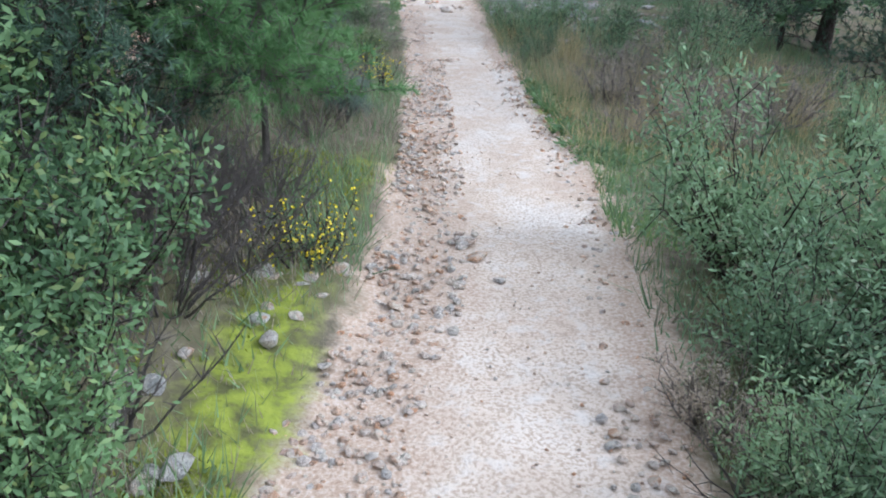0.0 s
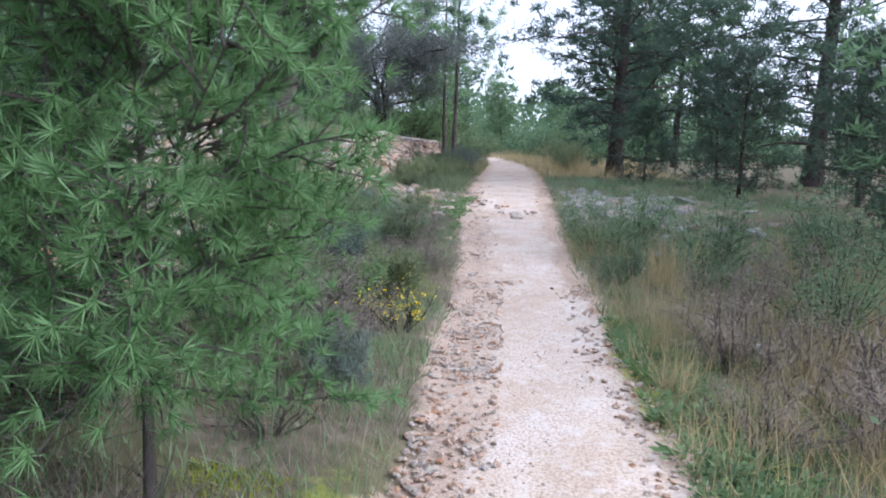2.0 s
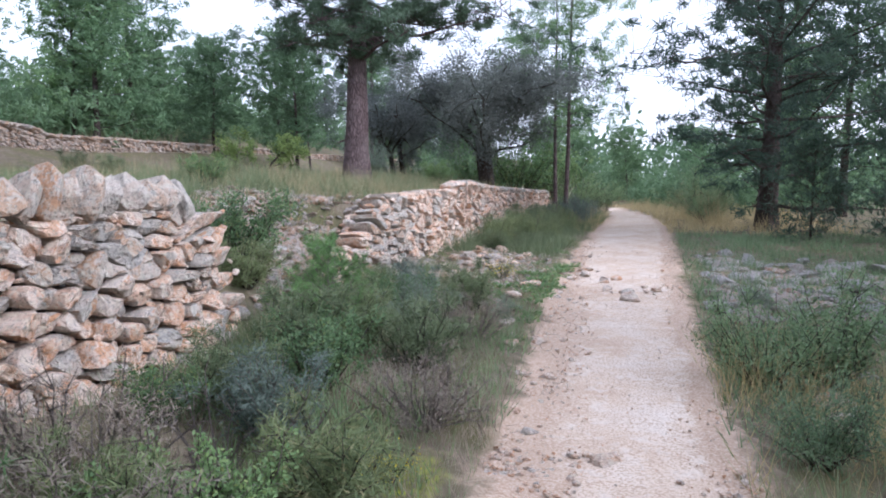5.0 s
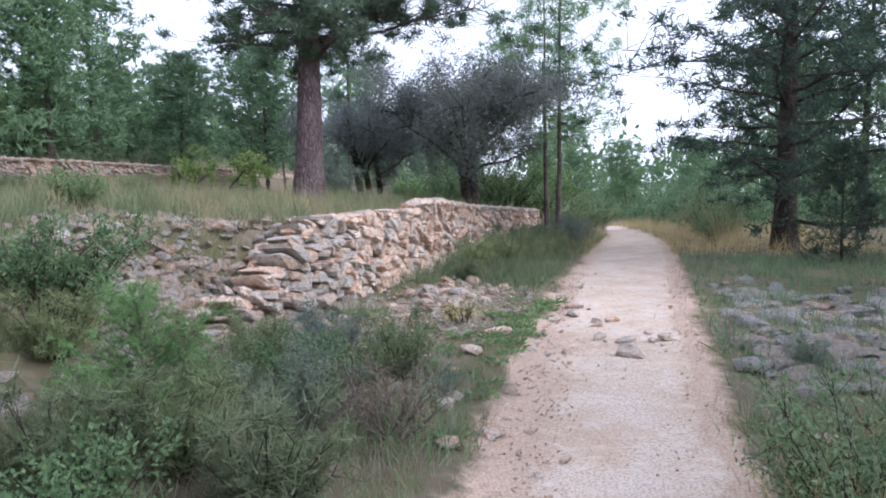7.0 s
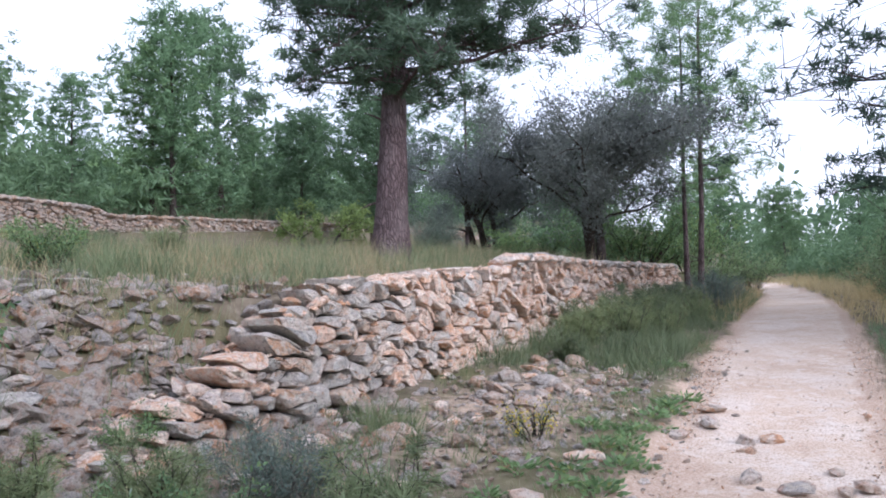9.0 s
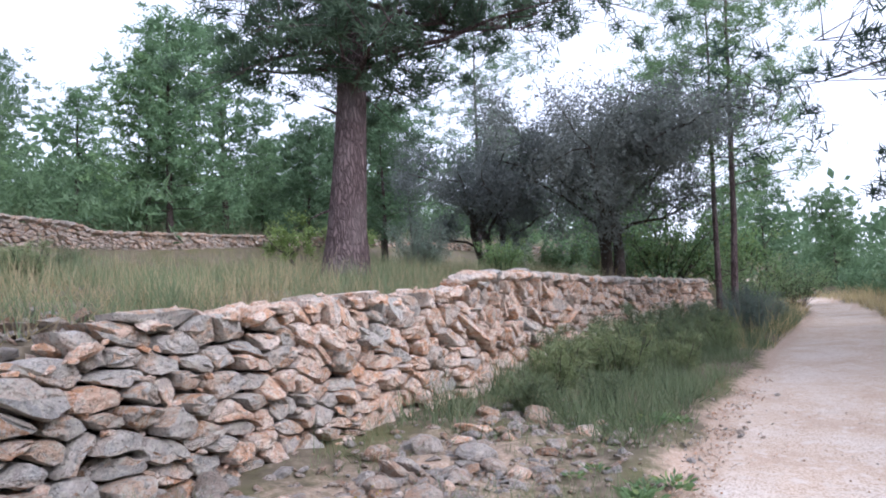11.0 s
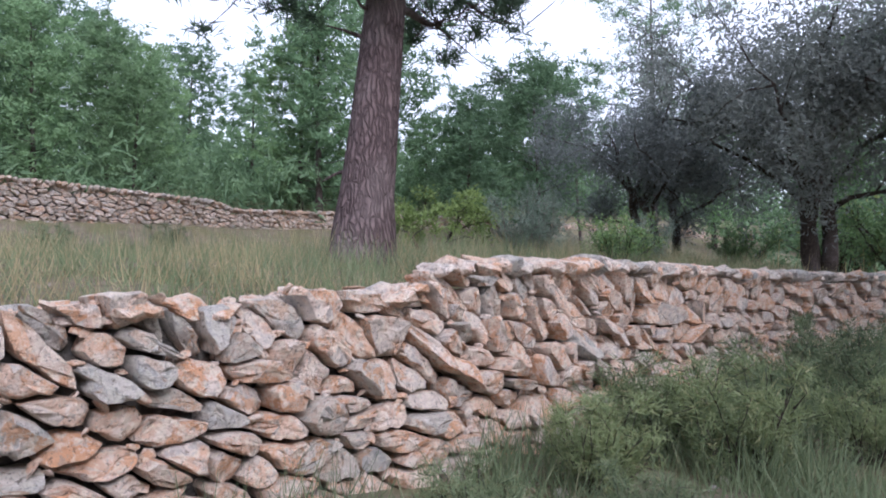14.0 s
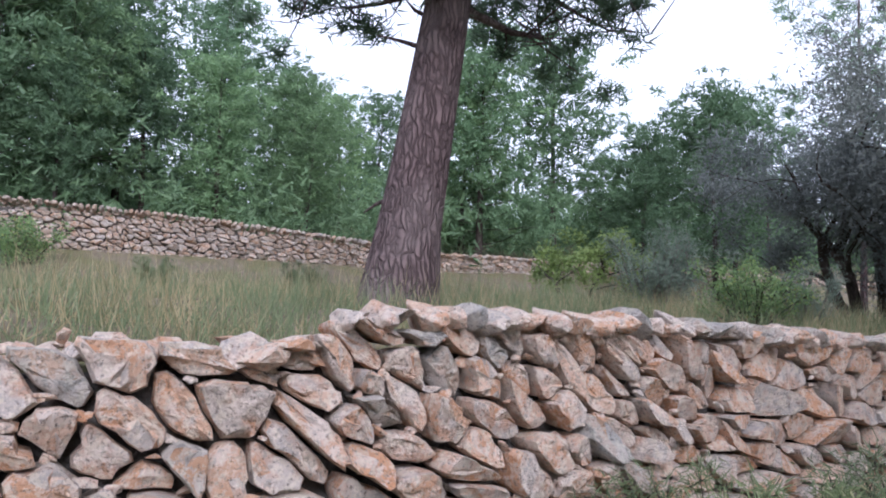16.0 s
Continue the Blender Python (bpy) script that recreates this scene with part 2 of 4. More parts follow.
def bent(start, d, length, k, r, wob=0.12, lift=0.0):
    """A wavering line of k points."""
    pts, p, d = [np.array(start, float)], np.array(start, float), np.array(d, float)
    for _ in range(k - 1):
        d = unit(d + r.normal(size=3) * wob + np.array([0, 0, lift]))
        p = p + d * length / (k - 1)
        pts.append(p)
    return np.array(pts)


# ---- the lie of the land ----
YS = [-5, 2, 3, 5, 7.5, 10.5, 13, 15, 17, 20, 27, 35, 42, 60]
LEFT = [-0.5, -0.55, -0.32, -0.25, -0.28, -0.38, -0.57, -0.75, -0.8, -0.97, -1.03, -1.2, -2.6, -9]
RIGHT = [0.6, 0.66, 0.85, 0.99, 0.9, 0.78, 0.64, 0.6, 0.56, 0.58, 0.6, 0.05, -1.2, -7.5]


def trail_z(y):
    return np.interp(y, [-20, 9, 12.5, 14.3, 17.6, 22, 40, 80], [-0.2, -0.2, -0.09, 0.0, 0.08, 0.12, 0.1, 0.3])


def wall_x(y):
    """The front of the dry stone walls."""
    return np.interp(y, [5, 11, 14, 17, 19, 24, 27, 31], [-2.68, -2.76, -2.95, -3.03, -3.12, -3.38, -3.28, -2.95])


def far_wall(s):
    """The upper terrace wall, s metres along it."""
    return np.interp(s, [0, 12, 40, 60], [-19.2, -19.3, -18.2, -14.0]), np.interp(s, [0, 12, 40, 60], [12.5, 24.5, 52, 71])


def far_x(y):
    return np.interp(y, [-10, 12.5, 24.5, 52, 71, 90], [-19.4, -19.2, -19.3, -18.2, -14.0, -10])


def land(x, y):
    x, y = np.asarray(x, float), np.asarray(y, float)
    z0 = trail_z(y)
    xl, xr = np.interp(y, YS, LEFT), np.interp(y, YS, RIGHT)
    wx = wall_x(y)
    # left bank up to the wall
    u = np.clip((xl - x) / np.maximum(xl - wx, 0.5), 0, 1)
    z = z0 + 0.05 * np.clip((xl - x) / 0.25, 0, 1) + np.interp(y, [0, 7, 12, 20, 30], [0.25, 0.42, 0.3, 0.12, 0.05]) * u ** 1.3
    # terrace behind the wall; a slope where the wall has fallen
    gap = np.interp(y, [10.6, 11.6, 13.6, 14.8], [0, 1, 1, 0])
    start = wx - 0.38 + 0.5 * gap
    run = 0.1 + 1.7 * gap
    step = np.clip((start - x) / run, 0, 1)
    step = step * step * (3 - 2 * step)
    top = np.interp(y, [4, 8, 16, 24, 32, 45], [1.0, 1.15, 1.2, 1.2, 1.0, 0.7])
    top = top + np.interp(-x, [3.4, 6, 13, 20], [0, 0.38, 0.6, 1.15]) - np.interp(y, [26, 50], [0, 0.5]) * np.interp(x, [-14, -8], [0, 1])
    full = np.interp(y, [-6, 3, 5, 34, 40, 60], [0.3, 0.6, 1, 1, 0.6, 0.4])
    full = np.where(y > 20, 1 - (1 - full) * np.interp(x, [-14, -7], [0, 1]), full)
    top = top + np.interp(y, [26, 40], [0, 0.9]) * np.interp(x, [-17, -9], [1, 0])
    z = z + (top - z) * step * full
    # upper terrace and the wooded hill
    fx = far_x(y)
    z = z + 1.0 * np.clip((fx - 0.35 - x) / 0.15, 0, 1) * np.interp(y, [0, 10], [0.2, 1]) + 0.16 * np.clip(fx - 1 - x, 0, 40)
    # right side falls gently away
    w = np.clip((x - xr) / 1.6, 0, 1)
    z = z - 0.2 * w * np.interp(y, [0, 12, 16, 30], [1, 1, 0.3, 0.2]) + 0.03 * np.clip((x - xr) / 0.2, 0, 1)
    return z


def bumps(x, y, s, a):
    return np.array([noise.noise((px * s, py * s, 3.7)) for px, py in zip(x.ravel(), y.ravel())]).reshape(x.shape) * a


def axis(lo, hi, fine, outer):
    mid = np.arange(lo, hi, fine)
    g, k = [], fine
    while sum(g) < outer:
        k *= 1.25
        g.append(k)
    c = np.cumsum(g)
    return np.concatenate([(lo - c)[::-1], mid, mid[-1] + c])


gx, gy = np.meshgrid(axis(-4.2, 2.6, 0.075, 600), axis(0.4, 21, 0.075, 600))
gz = land(gx, gy)
xl, xr = np.interp(gy, YS, LEFT), np.interp(gy, YS, RIGHT)
rag = np.where((np.abs(gx) < 6) & (gy > -3) & (gy < 45), 1, 0) * (bumps(gx, gy, 1.6, 0.16) + bumps(gx, gy, 6.0, 0.07))
xl, xr = xl + rag, xr + rag * 0.8
inside = np.clip(np.minimum(gx - xl, xr - gx) / 0.12, -1, 1)
near = (np.abs(gx) < 8) & (gy > -3) & (gy < 45)
gz = gz + np.where(near, bumps(gx, gy, 2.3, 0.05) + bumps(gx, gy, 9.0, 0.02), 0) * np.where(inside > 0, 0.4, 1)
berm_w = np.interp(gy, [0, 3, 6, 10, 14, 20], [0.45, 0.42, 0.3, 0.32, 0.25, 0.12])
tread = np.clip(np.minimum((gx - xl - berm_w) / 0.26, (xr - gx) / 0.1) * 0.5 + 0.5, 0, 1)
berm = np.clip(np.minimum(gx - xl + 0.12, xr + 0.25 - gx) / 0.16 * 0.5 + 0.5, 0, 1)
rub = np.clip(1 - np.hypot((gx + 2.0) / 1.3, (gy - 16.2) / 3.2), 0, 1) * 1.3
ledge = np.clip(1.0 - np.hypot((gx - 2.6) / 2.4, (gy - 15.8) / 3.2), 0, 0.5) 
berm = np.maximum(berm, np.clip(np.maximum(rub * 0.6, ledge * 0.8), 0, 0.55))
moss = np.clip(1.1 - np.hypot((gx + 0.75) / 0.34, (gy - 2.3) / 1.5), 0, 1) + np.clip(1.0 - np.hypot((gx - 1.12) / 0.3, (gy - 7.4) / 2.2), 0, 0.9) \
    + np.clip(0.8 - np.hypot((gx + 0.6) / 0.35, (gy - 4.6) / 1.6), 0, 0.7) + np.clip(0.8 - np.hypot((gx + 0.75) / 0.4, (gy - 9.3) / 0.8), 0, 0.7)
rows_n, cols_n = gx.shape
idx = np.arange(rows_n * cols_n).reshape(rows_n, cols_n)
quads = np.stack([idx[:-1, :-1], idx[:-1, 1:], idx[1:, 1:], idx[1:, :-1]], -1).reshape(-1, 4)
gm = mesh_from("ground", np.stack([gx, gy, gz], -1).reshape(-1, 3), quads, GROUND, True)
attr = gm.color_attributes.new("zone", "FLOAT_COLOR", "POINT")
attr.data.foreach_set("color", np.stack([tread, berm, np.clip(moss, 0, 1), np.ones_like(gx)], -1).astype(np.float32).ravel())
ground = tagged(new("ground", gm), "dry stony soil with a pale beaten earth footpath across it", "ground", kind="structure")

# ---- dry stone walls ----


def clip_poly(poly, nrm, off):
    """The part of a polygon where p . nrm <= off."""
    out = []
    d = poly @ nrm - off
    for i in range(len(poly)):
        j = (i + 1) % len(poly)
        if d[i] <= 0:
            out.append(poly[i])
        if d[i] * d[j] < 0:
            out.append(poly[i] + (poly[j] - poly[i]) * d[i] / (d[i] - d[j]))
    return np.array(out)


def stone_cells(u0, u1, low, high, size, slant, seed, gap=0.005):
    """Irregular stones that fill the face between u0 and u1, from low(u) to high(u); slant(u, v) is their lean in degrees."""
    r = np.random.default_rng(seed)
    sites, mats = [], []
    S, M = np.zeros((0, 2)), np.zeros((0, 2, 2))
    tall = np.mean([high(u) - low(u) for u in np.linspace(u0, u1, 40)])
    for k in range(int(14 * (u1 - u0) * tall / (size[0] * size[1]))):
        u = r.uniform(u0, u1)
        v = r.uniform(low(u), high(u))
        g = r.choice([0.42, 0.65, 1.0, 1.5, 1.95], p=[0.27, 0.25, 0.25, 0.15, 0.08])
        a, b, th = size[0] * g * r.uniform(0.75, 1.25), size[1] * g * r.uniform(0.8, 1.2), radians(slant(u, v) + r.normal() * r.choice([8, 26], p=[0.7, 0.3]))
        R = np.array([[math.cos(th), math.sin(th)], [-math.sin(th), math.cos(th)]])
        m = R.T @ np.diag([1 / a ** 2, 1 / b ** 2]) @ R
        if len(S):
            d = S - (u, v)
            w = np.flatnonzero((np.abs(d[:, 0]) < 0.8) & (np.abs(d[:, 1]) < 0.8))
            d = d[w]
            if len(w) and (np.einsum("ni,nij,nj->n", d, (M[w] + m) / 2, d) < 0.8).any():
                continue
        S, M = np.vstack([S, (u, v)]), np.concatenate([M, m[None]])
    for i in range(len(S)):
        c = S[i]
        poly = c + np.array([[-1, -0.6], [1, -0.6], [1, 0.6], [-1, 0.6]]) * 0.42
        d = S - c
        near_ids = np.argsort((d ** 2).sum(1))[1:26]
        for j in near_ids:
            nrm = ((M[i] + M[j]) / 2) @ d[j]
            nrm = nrm / np.linalg.norm(nrm)
            poly = clip_poly(poly, nrm, ((c + S[j]) / 2) @ nrm - gap)
            if len(poly) < 3:
                break
        for side, limit in ((1.0, u1 + r.uniform(0, 0.1)), (-1.0, -u0 + r.uniform(0, 0.1))):
            if len(poly) >= 3:
                poly = clip_poly(poly, np.array([side, 0.0]), limit)
        if len(poly) >= 3:
            poly = clip_poly(poly, np.array([0, -1.0]), -low(c[0]) + 0.08)
        if len(poly) >= 3:
            poly = clip_poly(poly, np.array([0, 1.0]), high(c[0]) + r.uniform(-0.05, 0.06))
        if len(poly) >= 3:
            keep = [k for k in range(len(poly)) if np.linalg.norm(poly[k] - poly[k - 1]) > 0.018]
            if len(keep) >= 3:
                yield poly[keep]


def cell_stone(poly, r, depth=0.3, fine=True):
    """A stone from its outline on the face: worn corners, a broken and tilted front. In its own axes: x along the wall, y outwards, z up."""
    c = poly.mean(0)
    pts = []
    for k in range(len(poly)):
        p, p2 = poly[k] - c, poly[(k + 1) % len(poly)] - c
        a, b = r.uniform(0.1, 0.32), r.uniform(0.1, 0.32)
        pts += [p + (p2 - p) * a, p2 + (p - p2) * b]
        if fine and np.linalg.norm(p2 - p) > 0.12:
            pts.insert(-1, (p + p2) * 0.5 * r.uniform(0.9, 1.03) + r.normal(size=2) * 0.007)
    q = np.array(pts) * (1 + r.normal(size=(len(pts), 1)) * 0.045) * r.uniform(0.92, 1.02)
    n = len(q)
    tilt = r.normal(size=2) * np.array([0.24, 0.32])
    out = r.uniform(-0.07, 0.06)
    s = min(np.abs(q).max(), 0.22)

    def ring(scale, y, rough):
        p = q * scale * (1 + r.normal(size=(n, 1)) * rough)
        return np.stack([p[:, 0], y + p @ tilt + r.normal(size=n) * rough * 0.14, p[:, 1]], 1)
    rings = [ring(0.8, 0, 0) * [1, 0, 1] + [0, -depth, 0], ring(1.0, out - 0.025, 0.03), ring(0.9, out + 0.01 + 0.04 * s, 0.03)]
    if fine:
        rings.append(ring(0.55, out + 0.014 + 0.06 * s, 0.06) + [*(r.normal(size=1) * s * 0.06), 0, *(r.normal(size=1) * s * 0.05)])
    v = np.concatenate(rings + [[[*(r.normal(size=1) * s * 0.1), out + 0.014 + 0.06 * s + r.normal() * 0.004, *(r.normal(size=1) * s * 0.08)]]])
    f, top = [], len(rings) - 1
    for k in range(top):
        for j in range(n):
            j2 = (j + 1) % n
            f += [(k * n + j, (k + 1) * n + j, (k + 1) * n + j2), (k * n + j, (k + 1) * n + j2, k * n + j2)]
    f += [(top * n + j, (top + 1) * n, top * n + (j + 1) % n) for j in range(n)]
    return c, v, np.array(f)


def rock_mesh(name, seed, flat=0.6, material=None, cuts=9, fine=2):
    """A broken stone about 1 across: a ball cut by planes."""
    r = np.random.default_rng(seed)
    bm = bmesh.new()
    bmesh.ops.create_icosphere(bm, subdivisions=fine, radius=0.5)
    planes = [(unit(r.normal(size=3)), r.uniform(0.22, 0.4)) for _ in range(cuts)]
    for v in bm.verts:
        p = np.array(v.co)
        for nrm, off in planes:
            over = p @ nrm - off
            if over > 0:
                p = p - nrm * over
        p = p + np.array(noise.noise_vector(Vector(p * 3 + seed))) * 0.05
        v.co = (p[0], p[1], p[2] * flat)
    bmesh.ops.dissolve_limit(bm, angle_limit=radians(7), verts=bm.verts, edges=bm.edges)
    bmesh.ops.triangulate(bm, faces=bm.faces)
    me = bpy.data.meshes.new(name)
    bm.to_mesh(me)
    bm.free()
    if material:
        me.materials.append(material)
    return me


ROCKS = [rock_mesh("stone", 10 + k, (0.45, 0.6, 0.75)[k % 3], STONE) for k in range(9)]
GREY_ROCKS = [rock_mesh("stone", 30 + k, (0.4, 0.55, 0.7)[k % 3], GREY_STONE) for k in range(6)]
OUTCROP_ROCKS = [rock_mesh("stone", 140 + k, (0.3, 0.42, 0.5)[k % 3], OUTCROP_STONE) for k in range(6)]
UPPER_ROCKS = [rock_mesh("stone", 120 + k, 0.7, UPPER_STONE) for k in range(5)]
BLOCKS = [rock_mesh("stone", 90 + k, 0.9, GREY_STONE, 14) for k in range(5)]
SMALL = [rock_mesh("stone", 70 + k, (0.35, 0.5, 0.45)[k % 3], STONE, 6, 1) for k in range(7)]
PEBBLES = [rock_mesh("stone", 50 + k, (0.5, 0.7, 0.6)[k % 3], PALE_STONE, 5, 1) for k in range(6)]


def mesh_arrays(me):
    v = np.zeros(len(me.vertices) * 3, np.float32)
    me.vertices.foreach_get("co", v)
    f = np.zeros(len(me.polygons) * 3, np.int32)
    me.polygons.foreach_get("vertices", f)
    return v.reshape(-1, 3), f.reshape(-1, 3)


def joined_stones(name, kinds, places, material):
    """One mesh of many stones: places are rows of x, y, z, size, and turns about x, y and z."""
    V, F, n = [], [], 0
    arrays = [mesh_arrays(k) for k in kinds]
    for k, (x, y, z, s, rx, ry, rz) in enumerate(places):
        v, f = arrays[k % len(arrays)]
        R = np.array(Euler((rx, ry, rz)).to_matrix())
        V.append(v @ R.T * s + (x, y, z))
        F.append(f + n)
        n += len(v)
    return mesh_from(name, np.concatenate(V), np.concatenate(F), material)


def dry_wall(name, label, line, span, floor_z, top_z, size, slant, seed, near_span, thick=0.55, slabs=None, face=STONE, grey=None):
    """A dry stone wall: line(u) gives the front's x, y; stones in near_span are parts, the others one part."""
    r = np.random.default_rng(seed)
    grid = np.linspace(span[0] - 0.5, span[1] + 0.5, 120)
    lows, highs = [floor_z(u) for u in grid], [top_z(u) for u in grid]

    def low(u):
        return float(np.interp(u, grid, lows))

    def high(u):
        return float(np.interp(u, grid, highs))
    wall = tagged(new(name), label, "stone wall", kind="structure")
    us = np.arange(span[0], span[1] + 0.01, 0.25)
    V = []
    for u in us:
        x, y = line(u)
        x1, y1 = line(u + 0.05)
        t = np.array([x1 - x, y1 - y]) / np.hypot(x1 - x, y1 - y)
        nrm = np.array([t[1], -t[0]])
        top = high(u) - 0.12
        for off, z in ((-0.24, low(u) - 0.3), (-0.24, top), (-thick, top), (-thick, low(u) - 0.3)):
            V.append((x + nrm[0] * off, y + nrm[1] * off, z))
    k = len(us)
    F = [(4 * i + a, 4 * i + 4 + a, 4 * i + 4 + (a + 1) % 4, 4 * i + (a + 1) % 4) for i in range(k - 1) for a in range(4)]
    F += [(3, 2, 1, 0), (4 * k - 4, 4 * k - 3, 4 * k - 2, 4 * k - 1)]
    part("rubble_core", mesh_from("rubble_core", V, F, SHADED_CORE), wall)

    def axes(u):
        x, y = line(u)
        x1, y1 = line(u + 0.05)
        t = np.array([x1 - x, y1 - y, 0]) / np.hypot(x1 - x, y1 - y)
        return np.array([x, y, 0]), t, np.array([t[1], -t[0], 0])
    rest_v, rest_f, n, count, chips = [], [], 0, 0, []
    for poly in stone_cells(span[0], span[1], low, high, size, slant, seed):
        is_near = near_span[0] < poly[:, 0].mean() < near_span[1]
        c, v, f = cell_stone(poly, r, fine=is_near)
        o, t, nrm = axes(c[0])
        batter = -0.12 * (c[1] - low(c[0]))
        w = v[:, :1] * t + (v[:, 1:2] + batter) * nrm + v[:, 2:] * [0, 0, 1]
        at = o + np.array([0, 0, c[1]])
        for corner in poly:
            if r.uniform() < 0.16:
                o2, _, n2 = axes(corner[0])
                p2 = o2 + n2 * (batter - r.uniform(0.0, 0.05))
                chips.append((p2[0], p2[1], corner[1], r.uniform(0.05, 0.11), r.normal() * 0.4, r.normal() * 0.4, r.uniform(0, 6)))
        if is_near and count < 300:
            count += 1
            stone = mesh_from("stone", w, f, GREY_STONE if grey and r.uniform() < grey(*c) else face, True)
            stone.set_sharp_from_angle(angle=radians(40))
            ob = part("stone", stone, wall)
            ob.location = at
        else:
            rest_v.append(w + at)
            rest_f.append(f + n)
            n += len(v)
    if rest_v:
        rest = mesh_from("stonework", np.concatenate(rest_v), np.concatenate(rest_f), face, True)
        rest.set_sharp_from_angle(angle=radians(40))
        tagged(part("stonework", rest, wall), kind="stuff")
    if chips:
        tagged(part("chinking", joined_stones("chinking", SMALL, chips, face), wall), kind="stuff")
    # loose fill along the top
    P = []
    for u in np.arange(span[0], span[1], 0.03 if span[1] < 40 else 0.14):
        if slabs and slabs[0] < u < slabs[1]:
            continue
        o, t, nrm = axes(u)
        p = o - nrm * r.uniform(0.08, thick)
        s = r.choice([0.07, 0.12, 0.2, 0.26])
        P.append((p[0], p[1], high(u) - 0.05 + r.uniform(-0.02, 0.05), s, r.normal() * 0.3, r.normal() * 0.3, r.uniform(0, 6)))
    if P:
        tagged(part("top_rubble", joined_stones("top_rubble", SMALL, P, STONE), wall), kind="stuff")
    # upright coping slabs
    if slabs:
        u = slabs[0]
        while u < slabs[1]:
            w, h = r.uniform(*slabs[4]), slabs[2] * r.uniform(0.85, 1.15)
            o, t, nrm = axes(u)
            ob = part("coping_stone", slabs[5][r.integers(len(slabs[5]))], wall)
            lean = slabs[3] + r.normal() * 8
            m = Matrix((( *t, 0), (*nrm, 0), (0, 0, 1, 0), (0, 0, 0, 1))).transposed()
            ob.matrix_basis = Matrix.Translation(o - nrm * 0.22 + np.array([0, 0, high(u) + h * 0.32])) @ m @ pose(0, 0, 0, 0, lean, r.normal() * 6) @ Matrix.Diagonal((w * 1.5, 0.5, h * 2.0, 1))
            u += w * 1.12
    return wall


dry_wall("wall_low_south", "grey and tan dry stone terrace wall with upright coping slabs", lambda u: (float(wall_x(u)), u), (5.6, 10.9),
         lambda u: float(land(wall_x(u), u)) - 0.05, lambda u: float(np.interp(u, [5.6, 10.45, 10.7, 10.9], [1.3, 1.3, 1.0, 0.55])), (0.27, 0.19),
         lambda u, v: 5, 3, (7.5, 11.05), slabs=(6.5, 10.6, 0.24, 12, (0.12, 0.2), BLOCKS), grey=lambda u, v: 0.65 if v > 0.75 else 0.25)
dry_wall("wall_low_north", "orange and grey dry stone terrace wall with a tumbled end", lambda u: (float(wall_x(u)), u), (13.1, 30.6),
         lambda u: float(land(wall_x(u), u)) - 0.05,
         lambda u: float(np.interp(u, [13.1, 14.0, 14.6, 15.2, 16, 19.1, 19.35, 21, 24, 30.6], [0.42, 0.75, 1.0, 1.28, 1.3, 1.33, 1.42, 1.4, 1.28, 1.08])), (0.36, 0.165),
         lambda u, v: -40 if (v > 0.85 and 16.6 < u < 21.5) else -6, 5, (13.1, 20.9), slabs=(19.3, 30.5, 0.14, -26, (0.07, 0.13), ROCKS + GREY_ROCKS),
         grey=lambda u, v: float(np.interp(u, [15.4, 16.6, 18, 19.5], [0.7, 0.45, 0.2, 0.12])))
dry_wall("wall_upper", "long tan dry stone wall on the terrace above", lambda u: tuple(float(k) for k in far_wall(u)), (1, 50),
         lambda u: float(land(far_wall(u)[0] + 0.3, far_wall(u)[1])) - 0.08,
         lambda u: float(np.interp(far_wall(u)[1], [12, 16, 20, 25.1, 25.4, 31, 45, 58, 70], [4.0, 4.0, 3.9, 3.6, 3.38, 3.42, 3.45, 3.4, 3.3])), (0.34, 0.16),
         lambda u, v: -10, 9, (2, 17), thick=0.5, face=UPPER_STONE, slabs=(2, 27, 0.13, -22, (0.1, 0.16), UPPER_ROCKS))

# ---- plants: one function for each kind ----


